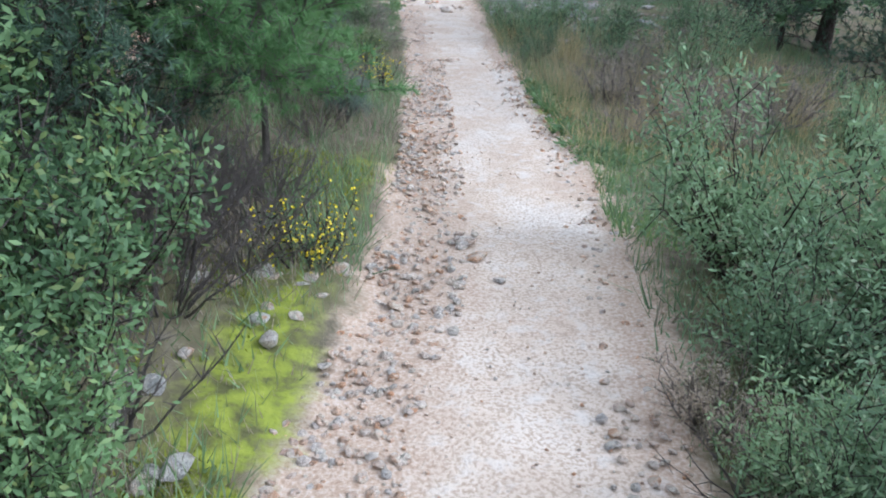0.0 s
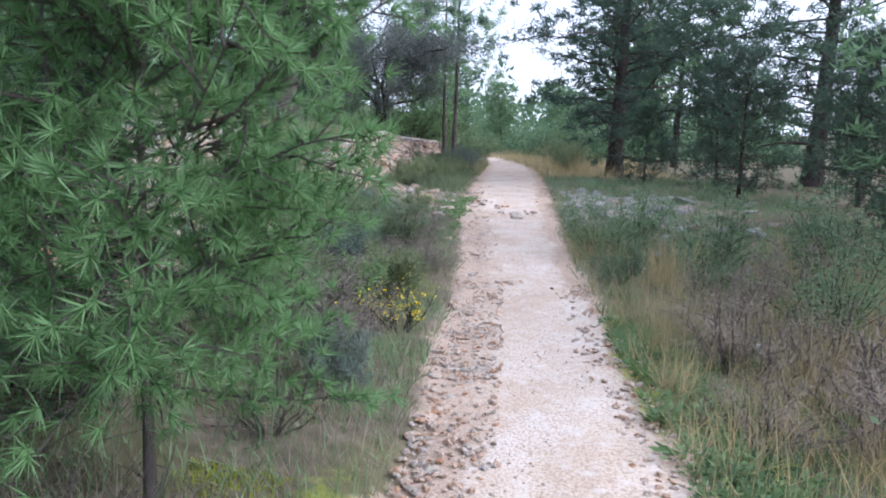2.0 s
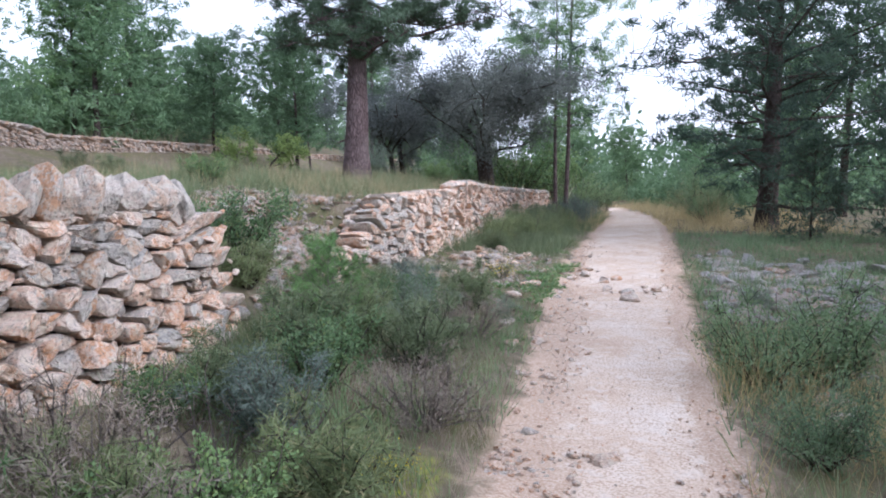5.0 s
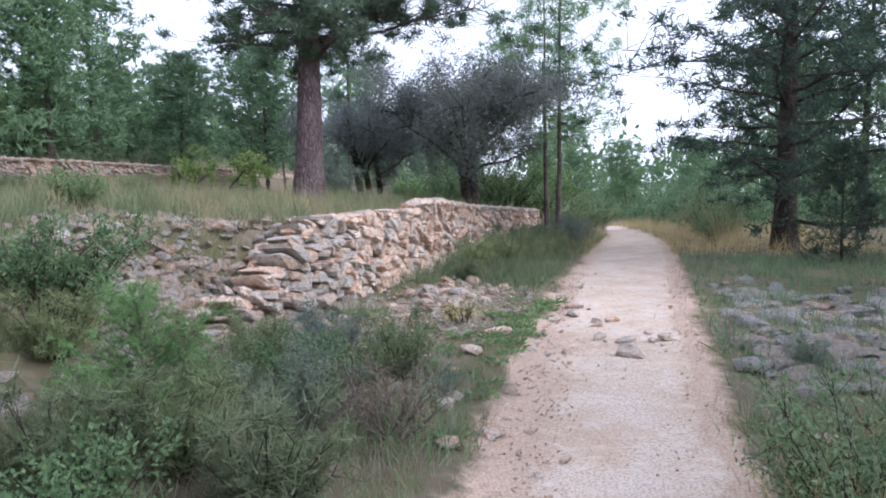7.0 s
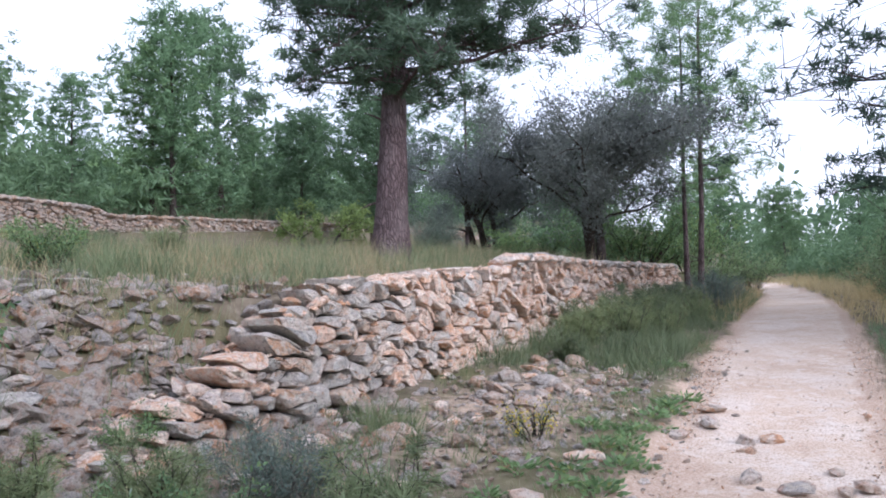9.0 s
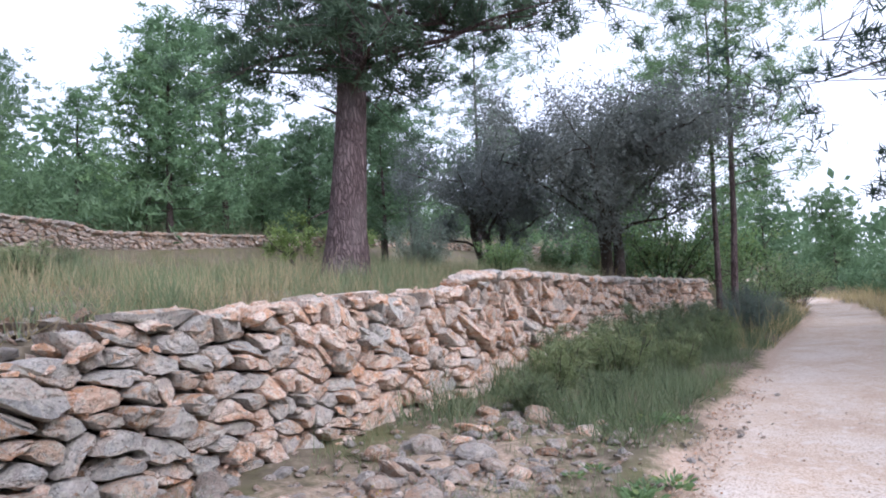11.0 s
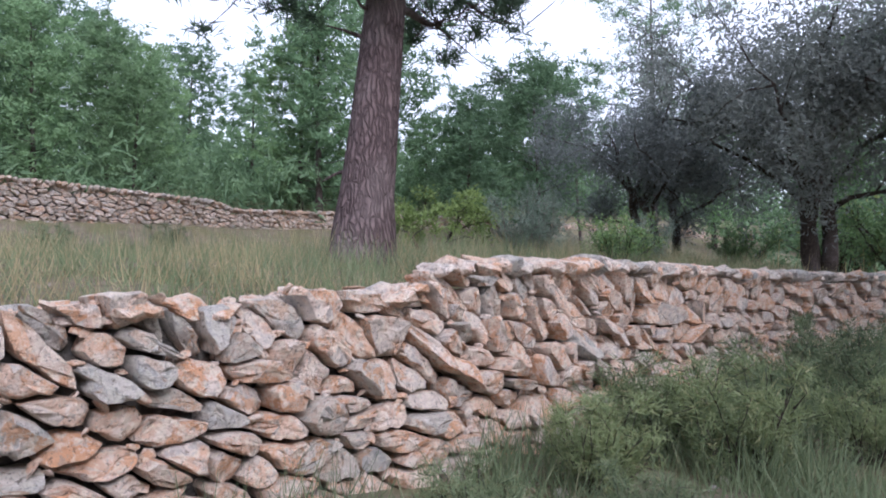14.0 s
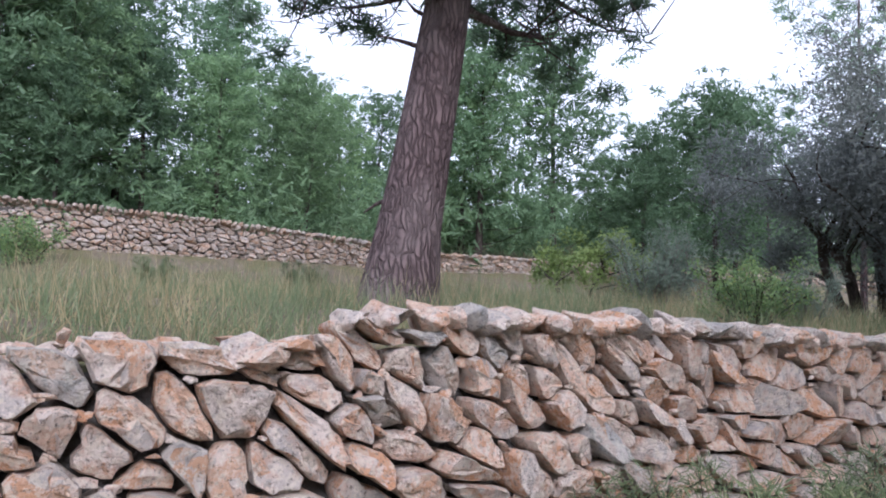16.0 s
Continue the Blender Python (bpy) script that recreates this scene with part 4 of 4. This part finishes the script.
for k, (kind, x, y, turn, s) in enumerate([
        (lentisk, -1.2, 1.55, 40, 0.75), (lentisk, -2.1, 2.0, 90, 1.15), (lentisk, -1.85, 2.9, 150, 1.1), (lentisk, -2.7, 2.6, 200, 1.5), (lentisk, -2.5, 3.6, 10, 1.5),
        (lentisk, -3.4, 3.2, 70, 1.9), (lentisk, -1.6, 0.9, 120, 1.0), (lentisk, -3.2, 1.4, 20, 1.6), (lentisk, -3.3, 4.6, 250, 2.1), (lentisk, -1.2, 8.2, 30, 0.6), (lentisk, -1.7, 10.2, 280, 0.7),
        (lentisk, -1.9, 12.6, 60, 0.6), (lentisk, -2.2, 9.2, 160, 0.45), (lentisk, -3.6, 12.2, 220, 0.9),
        (broom, 2.2, 2.6, 50, 1.05), (broom, 1.45, 2.45, 100, 0.7), (broom, 2.7, 3.8, 190, 0.55), (broom, 3.1, 3.0, 310, 1.0), (broom, 3.6, 5.6, 20, 0.7), (broom, 1.4, 1.6, 80, 0.65), (broom, 1.95, 1.9, 140, 0.8), (broom, 1.15, 1.55, 30, 0.5), (dead, 1.0, 1.7, 60, 0.5), (dry, 0.95, 1.3, 200, 0.6), (dry, 0.98, 2.1, 10, 0.6),
        (broom, 1.25, 11.5, 40, 0.7), (broom, 1.75, 11.9, 160, 0.85), (broom, 1.35, 10.2, 200, 0.5), (broom, 2.6, 11.2, 280, 0.9), (broom, 3.0, 8.6, 130, 0.8), (broom, 2.3, 10.1, 10, 0.6), (broom, 3.9, 10.5, 70, 1.1),
        (thicket, 5.6, 9.0, 200, 0.8), (thicket, 5.6, 12.0, 20, 1.1), (thicket, 6.2, 14.6, 90, 1.2), (thicket, 5.0, 18.6, 140, 1.2), (thicket, 5.4, 22.0, 30, 1.2), (thicket, 3.6, 22.6, 260, 0.8), (thicket, 6.8, 17.0, 10, 1.2),
        (green, -2.3, 12.2, 10, 0.6), (lentisk, -2.6, 11.6, 60, 0.5), (green, -2.9, 12.6, 110, 0.6), (green, -2.5, 13.0, 160, 0.64), (green, -3.3, 11.9, 210, 0.7), (green, -1.7, 12.9, 260, 0.5), (lentisk, -3.1, 13.4, 310, 0.4), (lav, -0.85, 6.2, 30, 0.54), (dry, -1.45, 7.8, 80, 1.1), (green, -0.95, 8.8, 130, 0.8), (lav, -1.5, 9.3, 190, 0.72), (dry, -0.9, 10.0, 240, 0.9), (green, -1.3, 11.0, 290, 0.88),
        (lav, -1.7, 12.0, 340, 0.66), (dry, -1.15, 12.2, 20, 0.9), (green, -1.4, 13.3, 70, 0.8), (lav, -2.1, 13.4, 120, 0.6), (dry, -2.0, 8.4, 50, 1.1), (green, -2.1, 10.8, 210, 0.88),
        (dry, 1.9, 7.4, 20, 1.2), (dry, 2.6, 7.2, 70, 1.3), (dry, 2.2, 9.0, 120, 1.2), (dry, 3.2, 10.0, 170, 1.3), (dry, 1.6, 6.1, 220, 0.8), (dry, 2.4, 6.2, 270, 1.2), (dry, 3.5, 7.2, 320, 1.3),
        (lav, -7.3, 24.5, 30, 1.4), (lav, -1.75, 28.6, 90, 1.1), (lav, -2.2, 26.0, 150, 0.9), (lav, -5.4, 24.9, 200, 0.8), (lav, -9.0, 27.6, 260, 0.8), (lav, -1.05, 12.9, 310, 0.35), (lav, 1.5, 14.3, 20, 0.4),
        (dead, -1.3, 3.85, 70, 0.95), (dead, -1.05, 4.2, 200, 0.75), (dead, -1.6, 3.4, 20, 1.0), (dead, -0.95, 3.2, 290, 0.7), (dead, -1.2, 2.7, 10, 1.0), (dead, -1.6, 2.9, 250, 1.2), (dead, -1.0, 3.7, 170, 0.9), (dead, -2.2, 3.0, 330, 1.4), (dead, -1.1, 1.9, 120, 0.8), (dead, -1.25, 7.3, 220, 0.8), (dead, -1.75, 3.9, 60, 1.2), (dead, -2.0, 4.4, 140, 1.1), (dead, -1.0, 5.6, 200, 0.7), (dead, -1.45, 8.7, 260, 0.9), (dead, -1.7, 6.6, 320, 0.8), (dead, -1.5, 11.6, 20, 0.7), (dead, -2.3, 1.5, 100, 0.9),
        (gorse, -0.7, 7.7, 50, 1.1), (gorse, -1.55, 15.4, 110, 0.8), (gorse, -0.85, 9.2, 170, 0.6),
        (green, -2.4, 21.6, 40, 1.0), (green, -2.0, 22.6, 90, 0.9), (green, -2.6, 23.4, 140, 1.1), (green, -2.1, 24.6, 190, 1.0), (green, -2.6, 25.6, 240, 1.0), (green, -2.5, 19.6, 290, 0.8), (green, -1.7, 21.3, 340, 0.75),
        (green, -2.7, 20.6, 20, 0.9), (green, -1.6, 23.7, 70, 0.8), (green, -2.3, 18.6, 120, 0.6), (green, -1.9, 19.2, 170, 0.55), (green, -1.9, 9.6, 70, 0.8), (green, -1.6, 8.1, 160, 0.7), (green, -1.9, 11.2, 250, 0.8),
        (green, -6.4, 16.5, 30, 0.6), (green, -11, 19.0, 130, 0.8), (green, -15, 22, 230, 1.0), (lentisk, -5.5, 14.5, 90, 0.55),
        (lentisk, -18.2, 16.5, 60, 1.8), (lentisk, -5.0, 23.6, 120, 0.8), (lentisk, -7.4, 31.5, 170, 1.2), (lentisk, -4.6, 33, 220, 2.6), (lentisk, -3.6, 36, 270, 2.8), (lentisk, -6.5, 35, 320, 2.6), (broom, -2.3, 32, 30, 1.4),
        (broom, -1.8, 38, 90, 1.6), (broom, 1.8, 33, 150, 1.6), (broom, 1.9, 29, 210, 1.2)]):
    again(kind, x, y, turn, s)
for k in range(26):
    x, y = rng.uniform(1.25, 3.6), rng.uniform(5.8, 10.8)
    again(straw, x, y, rng.uniform(0, 360), rng.uniform(0.5, 1.15))
for k in range(6):
    again(straw, rng.uniform(1.2, 2.4), rng.uniform(27, 34), rng.uniform(0, 360), rng.uniform(1.2, 1.7))


def meadow(name, label, xs, ys, n, height, mat, seed, width=0.006, keep=None):
    """Ground cover of single blades."""
    r = np.random.default_rng(seed)
    x, y = r.uniform(*xs, n), r.uniform(*ys, n)
    cl = np.array([noise.noise((a * 1.1, b * 1.1, seed)) for a, b in zip(x, y)])
    ok = cl + r.normal(size=n) * 0.15 > -0.12
    ok &= (x < np.interp(y, YS, LEFT) - 0.1) | (x > np.interp(y, YS, RIGHT) + 0.12)
    if keep is not None:
        ok &= keep(x, y)
    x, y, cl = x[ok], y[ok], cl[ok]
    P = np.stack([x, y, land(x, y) - 0.02], 1)
    D = unit(r.normal(size=P.shape) * 0.45 + [0, 0, 1])
    v, f = needles(P, D, height * r.uniform(0.4, 1.2, len(x)) * (1 + cl), width * r.uniform(0.7, 1.4, len(x)), r)
    return tagged(new(name, mesh_from(name, v, f, mat)), label, "grass", kind="stuff")


def off_wall(x, y):
    return (x < wall_x(y) - 0.6) | (x > wall_x(y) + 0.05)


def terrace(x, y):
    return x < wall_x(y) - 0.55


meadow("terrace_grass", "green and straw grass on the terrace", (-18.5, -3.4), (8, 34), 80000, 0.17, GRASS, 51, 0.011, terrace)
meadow("terrace_straw", "dry straw grass on the terrace", (-18.5, -3.4), (11.5, 30), 24000, 0.2, STRAW, 52, 0.009, terrace)
meadow("bank_grass", "thin dry grass on the bank", (-2.9, -0.3), (0.5, 14), 22000, 0.2, DRY_HEATH, 53, 0.005, off_wall)
meadow("bank_green", "fine green grass on the bank", (-3.0, -0.3), (0.5, 27), 26000, 0.18, GRASS, 54, 0.005, off_wall)
meadow("field_verge_green", "bright green low plants beside the footpath", (1.0, 2.4), (3.8, 8.5), 9000, 0.1, LENTISK, 67, 0.012)
meadow("field_grass", "rough grass in the field", (0.7, 6), (1, 13), 30000, 0.2, GRASS, 55, 0.006)
meadow("field_straw", "dry straw in the field", (0.9, 5), (4.5, 13), 14000, 0.4, STRAW, 56, 0.005)
meadow("terrace_edge_grass", "soft golden-green grass behind the wall", (-8, -3.5), (13.5, 27), 26000, 0.3, GRASS, 65, 0.007, terrace)
meadow("terrace_edge_straw", "soft golden dry grass behind the wall", (-8, -3.5), (13.5, 27), 16000, 0.32, STRAW, 66, 0.006, terrace)
meadow("moss_tufts", "low yellow-green moss cushions beside the footpath", (-1.25, -0.35), (1.2, 5.2), 16000, 0.04, MOSS, 68, 0.012)
meadow("path_fringe", "fine dry grass at the edge of the footpath", (-1.6, 2.0), (0.6, 24), 26000, 0.12, DRY_HEATH, 59, 0.005, off_wall)
meadow("wall_foot_grass", "soft green grass at the foot of the wall", (-3.2, -1.2), (17.5, 31), 26000, 0.34, GRASS, 60, 0.009, off_wall)
meadow("slope_grass", "green grass on the fallen slope", (-5, -2.2), (10.5, 15), 34000, 0.27, GRASS, 62, 0.008, lambda x, y: off_wall(x, y) & ((np.hypot((x + 3.5) / 1.4, (y - 13.8) / 1.35) > 1) | (np.sin(x * 37) * np.sin(y * 29) > 0.75)))
meadow("field_heath", "grey-green low scrub in the field", (0.9, 6), (1, 24), 40000, 0.22, HEATH, 63, 0.011)
meadow("bank_heath", "grey-green low scrub on the bank", (-2.9, -0.4), (0.5, 14), 20000, 0.2, HEATH, 64, 0.01, off_wall)
meadow("far_verge", "rough grass along the far path", (-4, 5), (24, 46), 16000, 0.45, STRAW, 57, 0.014, off_wall)
meadow("upper_grass", "rough grass on the upper terrace", (-40, -19.8), (10, 45), 26000, 0.6, GRASS, 58, 0.03)


def herb_leaves(seed, n=60):
    r = np.random.default_rng(seed)
    a = r.uniform(0, 6.28, n)
    P = np.stack([np.cos(a) * r.uniform(0, 0.09, n), np.sin(a) * r.uniform(0, 0.09, n), r.uniform(0, 0.04, n)], 1)
    D = unit(np.stack([np.cos(a), np.sin(a), r.uniform(0.1, 0.9, n)], 1))
    return leaves(P, D, r.uniform(0.03, 0.06, n), r.uniform(0.012, 0.024, n), r)


hv, hf, hn = [], [], 0
for k in range(120):
    x, y = (rng.uniform(1.05, 1.65), rng.uniform(5.2, 8.4)) if k < 80 else (rng.uniform(-1.4, -0.75), rng.uniform(12, 19))
    v, f = herb_leaves(100 + k)
    hv.append(v * rng.uniform(0.7, 1.6) + (x, y, float(land(x, y))))
    hf.append(f + hn)
    hn += len(v)
tagged(new("low_herbs", mesh_from("low_herbs", np.concatenate(hv), np.concatenate(hf), LENTISK)), "low bright green leafy herbs on the ground", "plant", kind="stuff")

# ---- loose stones ----


def scatter(n, xs, ys, sizes, kinds, label, group, seed, flat=0.35, keep=None):
    r = np.random.default_rng(seed)
    for k in range(n):
        y = r.uniform(*ys)
        x = xs(y, r) if callable(xs) else r.uniform(*xs)
        s = r.uniform(*sizes) * r.choice([0.7, 1.0, 1.3])
        ob = tagged(new("stone", kinds[r.integers(len(kinds))]), label, "stone", group)
        ob.matrix_basis = Matrix.Translation((x, y, float(land(x, y)) + s * 0.12)) @ pose(0, 0, 0, r.normal() * 12, r.normal() * 12, r.uniform(0, 360)) @ Matrix.Diagonal((s * r.uniform(0.8, 1.5), s, s * r.uniform(0.7, 1.1), 1))


def verge(y, r):
    return float(np.interp(y, YS, LEFT)) + abs(r.normal()) * 0.2 - 0.08


def right_verge(y, r):
    return float(np.interp(y, YS, RIGHT)) + r.normal() * 0.1 + 0.05


scatter(100, verge, (1.2, 16), (0.04, 0.085), PEBBLES, "small pale limestone on the footpath edge", "loose stones on the footpath", 71)
scatter(30, right_verge, (1.2, 18), (0.025, 0.055), PEBBLES, "small pale limestone on the footpath edge", "loose stones on the footpath", 72)
scatter(40, (-2.6, -0.9), (12.3, 19), (0.08, 0.2), ROCKS, "broken tan limestone lying on the bank", "fallen stones", 73)
scatter(55, (-4.6, -2.4), (11.3, 14.9), (0.12, 0.22), UPPER_ROCKS + GREY_ROCKS, "fallen wall stone on the slope", "fallen stones", 74)
scatter(36, (-2.9, -1.4), (14.6, 18.6), (0.13, 0.27), UPPER_ROCKS, "flat broken limestone slab at the foot of the wall", "fallen stones", 75)
scatter(40, lambda y, q: 1.3 + abs(q.normal()) * 1.3, (13.6, 18.2), (0.2, 0.4), OUTCROP_ROCKS, "grey limestone of the outcrop beside the path", "outcrop stones", 76)
scatter(14, (-0.7, 0.55), (14.6, 17.2), (0.14, 0.26), PEBBLES, "flat pale stone set in the footpath", "stones set in the footpath", 79)
scatter(30, (-1.2, -0.5), (1.3, 3.6), (0.06, 0.13), GREY_ROCKS, "grey stone in the moss", "mossy stones", 77)
scatter(14, (1.4, 3.2), (6.5, 12), (0.12, 0.3), GREY_ROCKS, "pale limestone half sunk in the grass", "outcrop stones", 78)
for x, y, s in [(0.13, 3.78, 0.15), (0.19, 3.58, 0.12), (0.3, 3.3, 0.08), (0.18, 9.93, 0.2), (-0.62, 12.55, 0.2), (-0.8, 12.2, 0.16), (-0.55, 11.4, 0.17), (-1.17, 14.29, 0.24),
                (-0.3, 5.9, 0.1), (-0.2, 4.6, 0.09), (-0.35, 7.4, 0.1), (-0.45, 10.6, 0.14), (-1.0, 13.0, 0.18), (1.35, 12.9, 0.16)]:
    ob = tagged(new("stone", PEBBLES[int(s * 100) % 6]), "pale flat limestone half sunk in the footpath", "stone", "loose stones on the footpath")
    ob.matrix_basis = Matrix.Translation((x, y, float(land(x, y)) + s * 0.1)) @ pose(0, 0, 0, 6, -5, s * 2000) @ Matrix.Diagonal((s * 1.5, s, s * 0.7, 1))
r = np.random.default_rng(81)
P = []
for k in range(5200):
    y = r.uniform(0.8, 22) if k % 3 else r.uniform(0.8, 10)
    x = right_verge(y, r) if k % 4 == 0 else verge(y, r) if k % 4 == 1 else float(np.interp(y, YS, LEFT)) + r.uniform(-0.08, 0.42) * (1 if y < 15 else 0.5)
    s = r.uniform(0.012, 0.03) if k % 3 else r.uniform(0.028, 0.062)
    P.append((x, y, float(land(x, y)) + s * 0.15, s, r.normal() * 0.3, r.normal() * 0.3, r.uniform(0, 6)))
for k in range(1800):
    y = r.uniform(0.8, 20)
    x = r.uniform(float(np.interp(y, YS, LEFT)) + 0.1, float(np.interp(y, YS, RIGHT)))
    s = r.uniform(0.006, 0.022)
    P.append((x, y, float(land(x, y)) + s * 0.1, s, r.normal() * 0.3, r.normal() * 0.3, r.uniform(0, 6)))
CHIPS = []
for k in range(1400):
    x, y = -1.9 + r.normal() * 0.5, 16.6 + r.normal() * 1.5
    s = r.uniform(0.03, 0.1)
    CHIPS.append((x, y, float(land(x, y)) + s * 0.15, s, r.normal() * 0.3, r.normal() * 0.3, r.uniform(0, 6)))
V2 = []
for k in range(2000):
    x, y = -3.4 + r.normal() * 0.75, 13.6 + r.normal() * 0.8
    s = r.choice([0.08, 0.12, 0.17, 0.24, 0.3], p=[0.3, 0.3, 0.22, 0.13, 0.05])
    V2.append((x, y, float(land(x, y)) + s * 0.06, s, r.normal() * 0.35, r.normal() * 0.35, r.uniform(0, 6)))
for k in range(160):
    x, y = -2.1 + r.normal() * 0.4, 16.5 + r.normal() * 1.3
    s = r.choice([0.08, 0.13, 0.2])
    V2.append((x, y, float(land(x, y)) + s * 0.06, s, r.normal() * 0.2, r.normal() * 0.2, r.uniform(0, 6)))
tagged(new("fallen_rubble", joined_stones("fallen_rubble", SMALL, V2, RUBBLE_STONE)), "tumbled tan and grey limestone rubble below the wall", "rubble", kind="stuff")
tagged(new("stone_chips", joined_stones("stone_chips", SMALL, CHIPS, RUBBLE_STONE)), "reddish and grey limestone chips at the foot of the wall", "rubble", kind="stuff")
V2 = []
for k in range(280):
    y = 15.9 + r.normal() * 1.5
    x = 1.15 + abs(r.normal()) * 1.5
    s = r.choice([0.1, 0.18, 0.28, 0.4])
    V2.append((x, y, float(land(x, y)) + s * 0.06, s, r.normal() * 0.15, r.normal() * 0.15, r.uniform(0, 6)))
tagged(new("outcrop_rubble", joined_stones("outcrop_rubble", SMALL, V2, OUTCROP_STONE)), "broken grey limestone pavement beside the path", "rubble", kind="stuff")
tagged(new("gravel", joined_stones("gravel", PEBBLES, P, PALE_STONE)), "pale and reddish limestone gravel along the footpath", "gravel", kind="stuff")


# ---- woods in the distance ----
r = np.random.default_rng(91)
WP, WD = [], []
for k in range(240):
    a = r.uniform(-2.0, 1.1)
    d = r.uniform(62, 130)
    x, y, h = math.sin(a) * d, 10 + math.cos(a) * d, r.uniform(5, 9)
    n = 130
    q = unit(r.normal(size=(n, 3))) * r.uniform(0.5, 1, (n, 1)) * [2.6, 2.6, h * 0.5]
    WP.append(q + [x, y, float(land(x, y)) + h * 0.45])
    WD.append(unit(r.normal(size=(n, 3)) + [0, 0, 0.4]))
WP, WD = np.concatenate(WP), np.concatenate(WD)
v, f = leaves(WP, WD, r.uniform(0.7, 1.3, len(WP)), r.uniform(0.3, 0.6, len(WP)), r)
tagged(new("far_woods", mesh_from("far_woods", v, f, PINE)), "pine woods in the distance", "woods", kind="stuff")

UP = []
while len(UP) < 1080:
    x, y = (r.uniform(-48, -20.5), r.uniform(6, 66)) if len(UP) < 800 else (r.uniform(-18, 14), r.uniform(36, 70))
    if -3.5 < x - float(np.interp(y, YS, LEFT)) < 4 or (-20 < x < -10 and y < 52):
        continue
    UP.append((x, y, float(land(x, y)), r.uniform(1.2, 4.2) if x < -20 else r.uniform(1.0, 3.0)))
UP = np.array(UP)
m, per = 13, 13
q = unit(r.normal(size=(len(UP), m, 3)))
q[..., 2] = np.abs(q[..., 2])
C = (UP[:, None, :3] + q * UP[:, None, 3:] * [0.8, 0.8, 1.0] * r.uniform(0.35, 1, (len(UP), m, 1))).reshape(-1, 3)
P = np.repeat(C, per, 0)
D = unit(r.normal(size=P.shape) + [0, 0, 0.4])
P = P + unit(r.normal(size=P.shape)) * r.uniform(0, 0.42, (len(P), 1))
v, f = needles(P, D, r.uniform(0.22, 0.5, len(P)), r.uniform(0.05, 0.1, len(P)), r)
tagged(new("undergrowth", mesh_from("undergrowth", v, f, PINE)), "dense green undergrowth beneath the pines", "undergrowth", kind="stuff")
